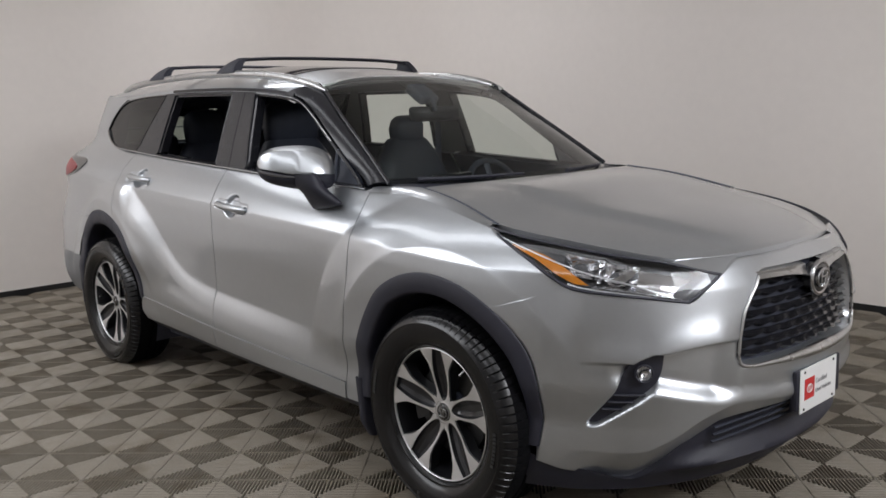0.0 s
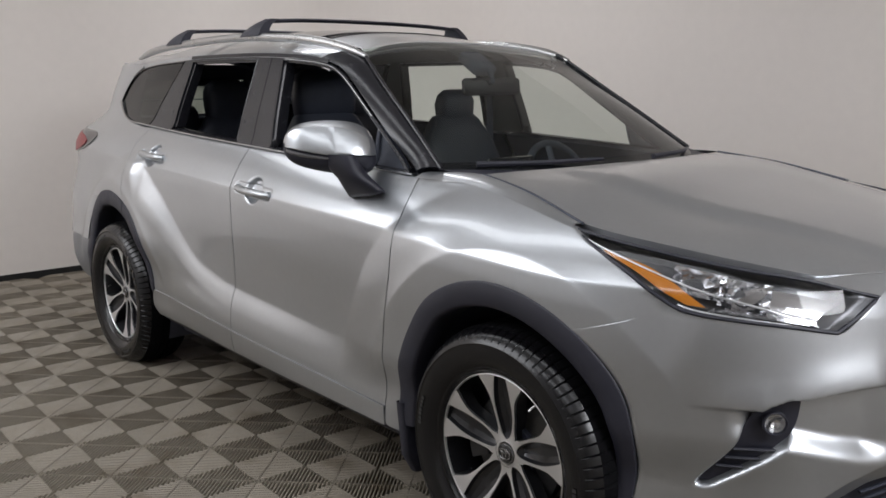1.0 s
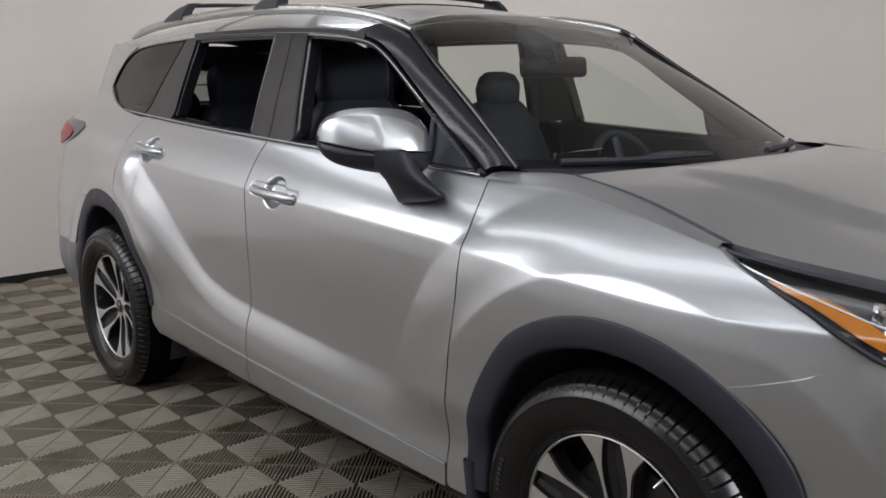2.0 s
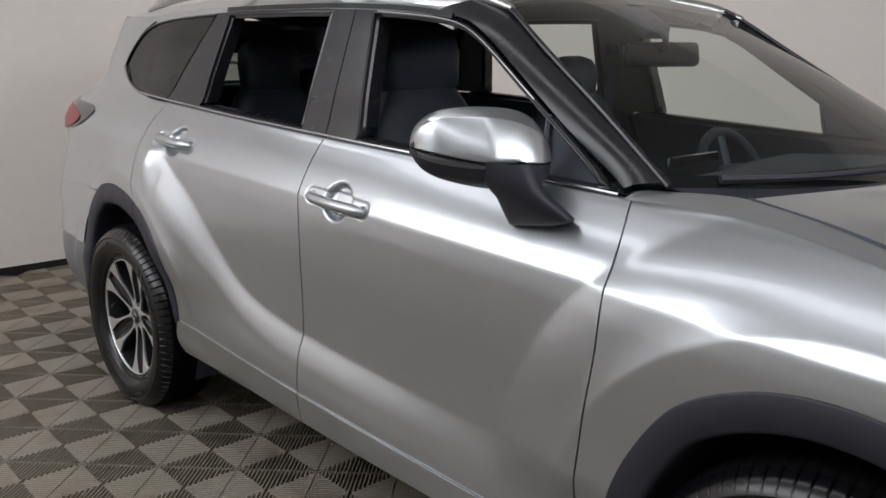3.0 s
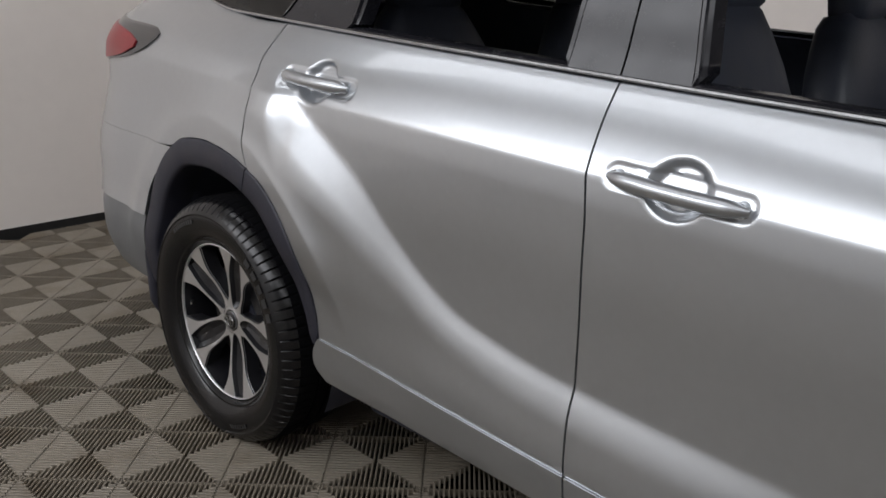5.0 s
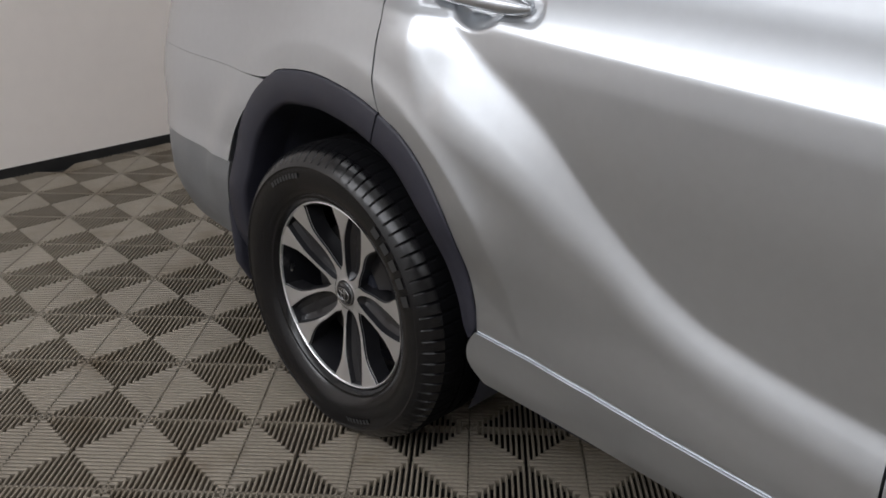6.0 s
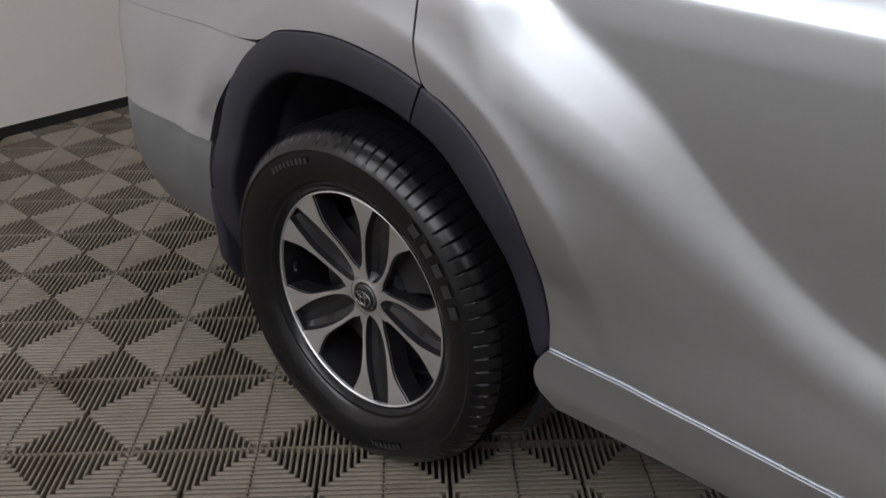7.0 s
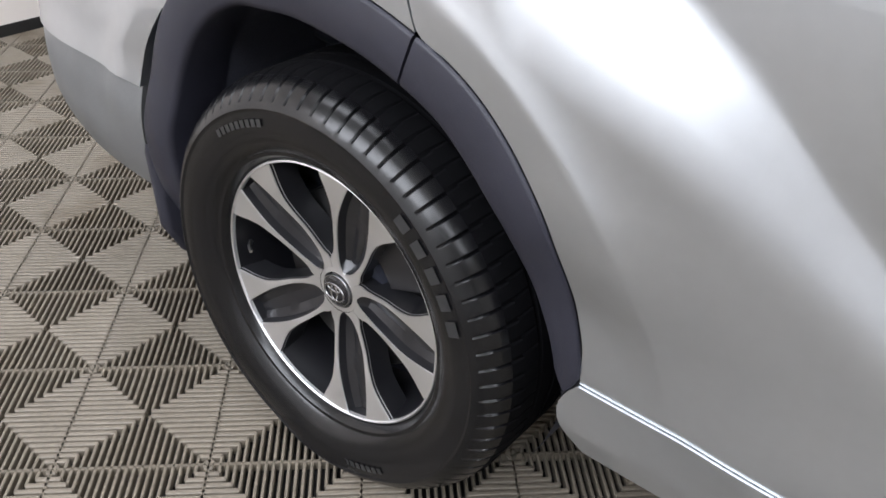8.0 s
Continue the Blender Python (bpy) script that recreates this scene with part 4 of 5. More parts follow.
# windscreen with its black border
low_edge = [(2.372, -0.70, 1.136), (2.56, -0.42, 1.128), (2.635, 0, 1.124), (2.56, 0.42, 1.128), (2.372, 0.70, 1.136)]
top_edge = [(1.735, -0.562, 1.548), (1.66, -0.3, 1.582), (1.628, 0, 1.594), (1.66, 0.3, 1.582), (1.735, 0.562, 1.548)]
r_side = [(2.372, -0.70, 1.136), (2.16, -0.652, 1.278), (1.96, -0.61, 1.406), (1.80, -0.572, 1.512), (1.735, -0.562, 1.548)]
l_side = [(x, -y, z) for x, y, z in r_side]
g = coons(low_edge, top_edge, r_side, l_side, 40, 30)
for j in range(31):
    for i in range(41):
        u, v = i / 40, j / 30
        g[j, i] += np.array([0.02, 0, 0.025]) * math.sin(math.pi * v) * math.sin(math.pi * u) ** 0.7
bm = bmesh.new()
sheet(bm, [[Vector(p) for p in row] for row in g])
screen = part("windscreen", bm, SCREEN, car, "clear windscreen with faint green tint")
screen.visible_shadow = False
bm = bmesh.new()
inner = lambda j, i: Vector(g[j, i]) + Vector((-0.007, 0, -0.010))
sheet(bm, [[inner(j, i) for i in range(41)] for j in (0, 1, 2)])
sheet(bm, [[inner(j, i) for i in range(41)] for j in (28, 29, 30)])
sheet(bm, [[inner(j, i) for i in range(17, 24)] for j in range(25, 30)])
part("windscreen_border", bm, GLOSS_BLACK, screen, "black ceramic windscreen border")
bm = bmesh.new()
sheet(bm, [[Vector(p) for p in spline(low_edge, 24)], [Vector((x + 0.06, y * 0.985, z - 0.012)) for x, y, z in spline(low_edge, 24)], [Vector((x, y, z - 0.02)) for x, y, z in spline(rear_edge, 24)]])
part("cowl", bm, CLADDING, car, "black cowl below the windscreen")
for side in (-1, 1):
    bm = bmesh.new()
    tube(bm, [Vector((x + 0.002, side * abs(y) + side * 0.004, z + 0.003)) for x, y, z in spline(r_side, 30)], 0.0075, 8)
    part("windscreen_seal", bm, PILLAR, screen, "black rubber windscreen seal")
    # Dark strip added along the bonnet gap, standing for the shade inside it.
    bm = bmesh.new()
    tube(bm, [Vector((x, side * y, z)) for x, y, z in spline([(2.537, 0.670, 1.1285), (2.78, 0.7195, 1.0945), (3.028, 0.772, 1.0345)], 30)], 0.0042, 6)
    part("bonnet_gap_shade", bm, CABIN, car, "dark strip for the shade in the bonnet gap")
# sunroof
bm = bmesh.new()
rows = []
for k in range(9):
    x = 0.62 + 0.72 * k / 8
    zs = roof_side(x)
    ws = half_width(x, zs)
    rows.append([Vector((x, b * ws, zs + (roof_mid(x) - zs) * (1 - abs(b) ** 2.6) + 0.004)) for b in np.linspace(-0.68, 0.68, 17)])
sheet(bm, rows, (0, 0, -0.008))
part("sunroof", bm, GLOSS_BLACK, car, "dark glass sunroof")

# ---------------------------------------------------------------- cabin
bm = bmesh.new()
rows = []
for k in range(31):
    x = -0.75 + 2.35 * k / 30
    zs = roof_side(x) - 0.015
    ws = half_width(x, zs) - 0.03
    rows.append([Vector((x, b * ws, zs + (roof_mid(x) - 0.04 - zs) * (1 - abs(b) ** 2.6))) for b in np.linspace(-1, 1, 17)])
sheet(bm, rows)
part("headliner", bm, HEADLINER, car, "grey cloth headliner")
for sy in (-1, 1):
    for key, x0, x1, nm in (("front", 1.27, 2.29, "door_card"), ("rear", 0.30, 1.25, "door_card")):
        bm = bmesh.new()
        g = []
        for z in (0.42, 0.62, 0.66, 0.86, 0.90, 0.98, 1.06):
            g.append([Vector((x, sy * (min(half_width(x, z), 0.88) - (0.13 if 0.64 < z < 0.88 else 0.10)), z)) for x in np.linspace(x0, x1, 12)])
        g.append([Vector((x, sy * (half_width(x, belt(x)) - 0.075), belt(x) - 0.015)) for x in np.linspace(x0, x1, 12)])
        g.append([Vector((x, sy * (half_width(x, belt(x)) - 0.004), belt(x) - 0.004)) for x in np.linspace(x0, x1, 12)])
        sheet(bm, g)
        part(nm, bm, CABIN, doors[key, sy], "black inner door panel", 50)
    # inner pillar linings
    for xa, xb, ta, tb in ((1.125, 1.375, 1.15, 1.335), (0.16, 0.41, 0.42, 0.50)):
        bm = bmesh.new()
        g = []
        for k in range(7):
            t = k / 6
            l, r = xa + (ta - xa) * t, xb + (tb - xb) * t
            z = belt((l + r) / 2) + (win_top((l + r) / 2) - belt((l + r) / 2)) * t
            g.append([Vector((x, sy * (half_width(x, z) - 0.05), z)) for x in np.linspace(l, r, 4)])
        sheet(bm, g)
        part("pillar_lining", bm, HEADLINER, car, "grey pillar lining")
    # rear side linings below the quarter glass
    bm = bmesh.new()
    g = [[Vector((x, sy * (half_width(x, win_low(x)) - d), z0 if z0 else win_low(x) - 0.01)) for x in np.linspace(-0.42, 0.32, 10)] for z0, d in ((0.5, 0.12), (0.9, 0.12), (0, 0.08), (0, 0.006))]
    sheet(bm, g)
    sheet(bm, [[Vector((x, sy * (half_width(x, z) - 0.05), z)) for x in np.linspace(-0.60, -0.27, 5)] for z in np.linspace(1.20, 1.56, 6)])
    part("rear_lining", bm, CABIN, car, "black rear side lining")
bm = bmesh.new()
bevel_box(bm, -0.9, 2.45, -0.80, 0.80, 0.40, 0.46, 0)
bevel_box(bm, -0.96, -0.90, -0.60, 0.60, 0.46, 1.25, 0.02)
part("cabin_floor", bm, CABIN, car, "black cabin carpet and rear wall")

# dashboard
bm = bmesh.new()
prof = [(2.55, 1.095), (2.40, 1.105), (2.25, 1.098), (2.10, 1.082), (2.02, 1.060), (1.985, 1.02), (1.99, 0.95), (2.02, 0.86), (2.08, 0.74), (2.16, 0.60)]
sheet(bm, [[Vector((x, y, z + 0.018 * math.exp(-((y - 0.36) / 0.17) ** 2) * sstep(2.3, 2.1, x) - 0.02 * sstep(0.5, 0.75, abs(y)))) for y in np.linspace(-0.72, 0.72, 41)] for x, z in prof])
dash = part("dashboard", bm, CABIN, car, "black dashboard", 50)
bm = bmesh.new()
bevel_box(bm, 1.985, 2.005, -0.13, 0.13, 0.98, 1.12, 0.008)
part("centre_screen", bm, GLOSS_BLACK, dash, "black centre screen")
bm = bmesh.new()
bevel_box(bm, 1.0, 2.05, -0.13, 0.13, 0.46, 0.80, 0.03)
part("centre_console", bm, CABIN, car, "black centre console")
# steering wheel
wheel_m = pose(1.93, 0.38, 0.985, 0, 65, 0)
bm = bmesh.new()
tube(bm, [wheel_m @ Vector((0.185 * math.cos(t), 0.185 * math.sin(t), 0)) for t in np.linspace(0, 2 * math.pi, 48, endpoint=False)], 0.016, 10, True)
steer = part("steering_wheel", bm, LEATHER, car, "black leather steering wheel")
bm = bmesh.new()
for a in (0, 180, 270, 90):
    if a != 90:
        tube(bm, [wheel_m @ Vector((0.17 * s * math.sin(radians(a + 90)), 0.17 * s * math.cos(radians(a + 90)), -0.015 * (1 - s))) for s in (0.2, 0.6, 1)], 0.02, 8, flat=0.5)
bevel_box(bm, -0.07, 0.07, -0.075, 0.075, -0.03, 0.02, 0.02, 3, wheel_m)
part("wheel_boss", bm, CABIN, steer)
# rear-view mirror
bm = bmesh.new()
bevel_box(bm, -0.02, 0.02, -0.132, 0.132, -0.037, 0.037, 0.018, 3, pose(1.845, 0.035, 1.405, 0, -10, -20))
rv = part("rear_view_mirror", bm, GLOSS_BLACK, car, "black rear-view mirror")
bm = bmesh.new()
tube(bm, [(1.87, 0.02, 1.42), (1.87, 0.01, 1.46), (1.83, 0, 1.505)], 0.012, 8)
bevel_box(bm, -0.07, 0.07, -0.06, 0.06, -0.03, 0.02, 0.02, 3, pose(1.80, 0, 1.505, 0, 32, 0))
part("mirror_stem", bm, CABIN, rv)


def rounded_slab(bm, sections, power=3.0, seg=28):
    """A padded form through sections: (centre, half width in y, half thickness along 'across', across direction)."""
    rings = []
    for c, wy, th, across in sections:
        c, across = Vector(c), Vector(across).normalized()
        ring = []
        for k in range(seg):
            t = 2 * math.pi * k / seg
            cs, sn = math.cos(t), math.sin(t)
            a, b = math.copysign(abs(cs) ** (2 / power), cs), math.copysign(abs(sn) ** (2 / power), sn)
            ring.append(bm.verts.new(c + Vector((0, wy * a, 0)) + across * th * b))
        rings.append(ring)
    for A, B in zip(rings, rings[1:]):
        for k in range(seg):
            bm.faces.new([A[k], A[(k + 1) % seg], B[(k + 1) % seg], B[k]])
    bm.faces.new(rings[0])
    bm.faces.new(rings[-1])


def build_seat(x, y, wide=0.26, top=1.20, head=1.375, lean=0.20, heads=(0.0,), low=0.60, slim=1.0):
    """A seat whose cushion's rear edge is at x."""
    bm = bmesh.new()
    ax = (1, 0, lean)
    rounded_slab(bm, [((x - lean * t * (top - low) * 1.0 - 0.02, y, low + (top - low) * t), wide * w, th, ax)
                      for t, w, th in ((0, 0.86, 0.05), (0.08, 0.96, 0.085), (0.45, 1.0, 0.085), (0.66, 0.97, 0.08), (0.78, 0.86, 0.075), (0.88, 0.70, 0.07), (0.96, 0.56, 0.062), (1.0, 0.46, 0.045))], 3.4)
    seat = part("seat", bm, LEATHER, car, "black leather seat backrest", 60)
    bm = bmesh.new()
    rounded_slab(bm, [((x + s, y, z), wide * w, th, (0, 0, 1)) for s, z, w, th in ((-0.03, low + 0.02, 0.85, 0.05), (0.05, low + 0.02, 1.0, 0.09), (0.35, low + 0.03, 1.0, 0.10), (0.48, low + 0.035, 0.95, 0.085), (0.52, low + 0.03, 0.8, 0.04))], 3.4)
    part("seat_cushion", bm, LEATHER, seat, "black leather seat cushion", 60)
    for hy in heads:
        bm = bmesh.new()
        hx, gap = x - lean * (top - low) - 0.02, head - top
        rounded_slab(bm, [((hx - lean * (z - top) * 0.6 + dx, y + hy, z), w * slim, th, ax) for z, w, th, dx in
                          ((top - 0.03, 0.105, 0.04, 0.008), (top - 0.01, 0.122, 0.055, 0.015), (top + gap * 0.5, 0.128, 0.062, 0.02), (head - 0.05, 0.124, 0.058, 0.022), (head - 0.018, 0.108, 0.045, 0.02), (head, 0.07, 0.02, 0.012))], 3.6)
        for py in (-0.05, 0.05):
            tube(bm, [(hx, y + hy + py, top - 0.02), (hx - 0.005, y + hy + py, top + 0.04)], 0.006, 6)
        part("headrest", bm, LEATHER, seat, "black leather headrest", 60)


build_seat(1.36, -0.385, 0.275, 1.31, 1.49, 0.20, slim=1.22)
build_seat(1.36, 0.385, 0.265, 1.27, 1.395, 0.20, slim=0.82)
for y in (-0.385, 0.385):
    build_seat(0.46, y, 0.26, 1.28, 1.46, 0.22)
build_seat(-0.30, 0.0, 0.62, 1.15, 1.33, 0.22, (-0.34, 0.34))
for sy in (-1, 1):
    bm = bmesh.new()
    tube(bm, [(1.20, sy * 0.655, 1.44), (1.19, sy * 0.66, 1.20), (1.20, sy * 0.66, 0.75)], 0.024, 8, flat=0.12, up=(1, 0, 0))
    part("seat_belt", bm, CABIN, car, "black seat belt webbing")
    bm = bmesh.new()
    bevel_box(bm, 1.17, 1.23, sy * 0.65 - 0.012, sy * 0.65 + 0.012, 1.40, 1.47, 0.008)
    part("belt_anchor", bm, CABIN, car)



# ---------------------------------------------------------------- car details
AMBER = material("amber_lens", (0.55, 0.20, 0.012), rough=0.25, coat=0.8, spread=0.12, scale=60)
RED_LENS = material("red_lamp_lens", (0.25, 0.008, 0.014), rough=0.3, coat=0.1, spread=0.15, scale=30)
LAMP_CHROME = material("lamp_reflector", (0.80, 0.80, 0.82), rough=0.14, metal=1.0, rough_spread=0.08, scale=60, bump=0.3, bump_scale=90)
LAMP_GREY = material("lamp_inner_grey", (0.10, 0.10, 0.105), rough=0.3, metal=0.6, spread=0.2, scale=40)
INDICATOR = material("smoked_indicator_lens", (0.16, 0.16, 0.17), rough=0.12, metal=0.7, coat=1.0, spread=0.2, scale=60)
LENS = thin_glass("clear_lamp_lens", (0.93, 0.94, 0.95))
WHITE = material("white_plate_board", (0.78, 0.78, 0.77), rough=0.35, spread=0.02, scale=20)
RED = material("red_plate_print", (0.55, 0.03, 0.03), rough=0.4, spread=0.04, scale=30)
GREY_INK = material("grey_plate_print", (0.26, 0.26, 0.27), rough=0.5, spread=0.05, scale=30)

# door handles
for sy in (-1, 1):
    for key, x0, x1, z0, z1 in (("front", 1.305, 1.568, 1.017, 1.000), ("rear", 0.298, 0.548, 1.112, 1.096)):
        bm = bmesh.new()
        pts = []
        for k in range(21):
            t = k / 20
            x, z = x0 + (x1 - x0) * t, z0 + (z1 - z0) * t
            ends = half_width(x0, z0) + (half_width(x1, z1) - half_width(x0, z0)) * t
            pts.append(Vector((x, sy * (ends + 0.004 + 0.020 * math.sin(math.pi * t) ** 0.6), z)))
        tube(bm, pts, lambda t: 0.0178 * min(1, 0.5 + 4 * min(t, 1 - t)), 14, flat=0.9)
        for q in (pts[1], pts[-2]):
            tube(bm, [q, q + Vector((0, -sy * 0.03, 0))], 0.014, 10, up=(1, 0, 0))
        handle = part("door_handle", bm, SILVER, doors[key, sy], "silver pull handle over a recessed cup", 60)

# wing mirrors
for hand in (-1,):
    sy = -1
    m = Matrix.Translation((2.040, sy * 0.910, 1.217)) @ Matrix.Rotation(sy * radians(30), 4, "Z")
    mirror = new("wing_mirror")
    mirror.parent = car
    tagged(mirror, "silver wing mirror with black lower half")

    def put(name, bm, mat, parent, label, angle=40):
        if hand > 0:
            bmesh.ops.scale(bm, vec=(1, -1, 1), verts=bm.verts)
        return part(name, bm, mat, parent, label, angle)

    def half(s, p, q):
        return max(1 - abs(s) ** p, 0.0) ** (1 / q)

    def lip(s):
        """Height of the housing's lower lip; s runs from -1 (outer end) to 1."""
        return -0.036 + 0.030 * max(-s, 0) ** 1.3 - 0.006 * max(s, 0)

    def ring_at(s):
        """A slice of the silver shell: flat top, a crease, the bowed face, the lip."""
        d, t = half(s, 4.5, 2.6), half(s, 5.5 if s < 0 else 4.0, 2.4)
        y = 0.158 * s
        zb, back = lip(s), -0.068 + 0.012 * abs(s) ** 3
        zt = zb + (0.114 - 0.036 * max(-s, 0) ** 1.4 - 0.010 * s * s) * t
        front = back + (0.132 - 0.040 * max(-s, 0) - 0.012 * max(s, 0)) * d
        hi = zt - (zt - zb) * (0.10 + 0.07 * (s + 1) + 0.22 * max(s, 0) ** 2)
        D, H = front - back, hi - zb
        run = [(back, zt - 0.004 * t), (back + 0.008, zt), (back + D * 0.40, zt - (zt - hi) * 0.35), (back + D * 0.745, hi + (zt - hi) * 0.06),
               (back + D * 0.765, hi - H * 0.025), (back + D * 0.85, zb + H * 0.72), (back + D * 0.93, zb + H * 0.44), (front - 0.002, zb + H * 0.18),
               (front, zb + H * 0.06), (front - 0.001, zb + 0.002), (front - 0.005, zb)]
        return [m @ Vector((x, y, z)) for x, z in run] + [m @ Vector((back + 0.03, y, zb))]

    steps = [math.sin(math.pi / 2 * k / 16) for k in range(-16, 17)]
    bm = bmesh.new()
    sheet(bm, [ring_at(s) for s in steps])
    put("mirror_shell", bm, SILVER, mirror, "silver mirror shell", 28)

    def belly(s, k):
        """A slice of the black underside; k = 0 at the lip, 1 at its lowest line."""
        d = half(s, 4.5, 2.6)
        back = -0.068 + 0.012 * abs(s) ** 3
        front = back + (0.130 - 0.040 * max(-s, 0) - 0.012 * max(s, 0)) * d
        fall = (0.050 + 0.016 * (s * 0.5 + 0.5)) * half(s, 6, 2.2)
        x = front - 0.004 - (front - back) * 0.42 * k ** 2.2
        return m @ Vector((x, 0.158 * s, lip(s) - 0.003 - fall * k ** 0.75))

    bm = bmesh.new()
    sheet(bm, [[belly(s, k) for k in (0, 0.15, 0.35, 0.55, 0.75, 0.9, 1.0)] + [m @ Vector((-0.062, 0.158 * s, lip(s) - 0.02)), m @ Vector((-0.062, 0.158 * s, lip(s)))] for s in steps])
    put("mirror_base", bm, CLADDING, mirror, "black lower mirror housing", 40)
    bm = bmesh.new()
    sheet(bm, [[belly(s, k) + (m.to_3x3() @ Vector((0.003, -0.002, 0))) for k in (0.02, 0.02 + 0.10 * (0.15 - s), 0.04 + 0.22 * (0.15 - s))] for s in np.linspace(-0.94, 0.12, 20)])
    put("indicator_strip", bm, INDICATOR, mirror, "clear indicator strip")
    bm = bmesh.new()
    rounded = [((2.078, 0.922, 1.186), 0.030, 0.096), ((2.103, 0.913, 1.160), 0.036, 0.082), ((2.122, 0.902, 1.132), 0.040, 0.072), ((2.138, 0.885, 1.105), 0.038, 0.072), ((2.142, 0.862, 1.075), 0.034, 0.078), ((2.148, 0.845, 1.052), 0.030, 0.086), ((2.150, 0.836, 1.044), 0.018, 0.078)]
    rings = []
    for k, ((x, y, z), ty, tx) in enumerate(rounded):
        lean = 0.20 * sstep(1.12, 1.06, z)
        rings.append([Vector((x + tx * math.copysign(abs(math.cos(t)) ** 0.62, math.cos(t)), sy * (y + ty * math.copysign(abs(math.sin(t)) ** 0.8, math.sin(t))), z + lean * tx * math.cos(t))) for t in np.linspace(0, 2 * math.pi, 29)])
    V = sheet(bm, rings)
    bm.faces.new(V[-1][:-1])
    put("mirror_arm", bm, CLADDING, mirror, "black mirror arm on the door", 45)
    bm = bmesh.new()
    g = [[m @ Vector((-0.060, 0.112 * u, 0.010 + 0.036 * v)) for u in np.linspace(-1, 1, 5)] for v in (-1, 0, 1)]
    sheet(bm, g, tuple(m.to_3x3() @ Vector((0.012, 0, 0))))
    put("mirror_glass", bm, CHROME, mirror, "mirror glass")
    bm = bmesh.new()
    back = [ring_at(s)[0] for s in steps]
    low = [ring_at(s)[-1] for s in steps]
    sheet(bm, [back, [a.lerp(b, 0.5) + (m.to_3x3() @ Vector((0.02, 0, 0))) for a, b in zip(back, low)], low])
    put("mirror_back", bm, CLADDING, mirror, "black mirror frame")


# headlamps
def nose_sheet(low, high, left, right, sy, off, nu=36, nv=14, off_fn=None):
    g = coons(low, high, left, right, nu, nv)
    out = []
    for j, row in enumerate(g):
        r = []
        for i, (x, z) in enumerate(row):
            o = off if off_fn is None else off_fn(i / nu, j / nv)
            p = nose_point(sy * nose_a(x, z), z)
            n = Vector((p.x - 2.6, p.y * 0.9, 0.25)).normalized()
            r.append(p + n * o)
        out.append(r)
    return out


LAMP_LOW = [(3.035, 1.016), (3.09, 0.996), (3.22, 0.943), (3.350, 0.870), (3.40, 0.856), (3.478, 0.845), (3.56, 0.832), (3.632, 0.815)]
LAMP_HIGH = [(3.037, 1.022), (3.16, 1.004), (3.285, 0.985), (3.45, 0.955), (3.565, 0.930), (3.670, 0.888)]
LAMP_L, LAMP_R = [(3.035, 1.016), (3.037, 1.022)], [(3.632, 0.815), (3.655, 0.85), (3.670, 0.888)]


def inset(pts, other, f):
    a, b = spline(pts, 20), spline(other, 20)
    return [tuple(p + (q - p) * f) for p, q in zip(a, b)]


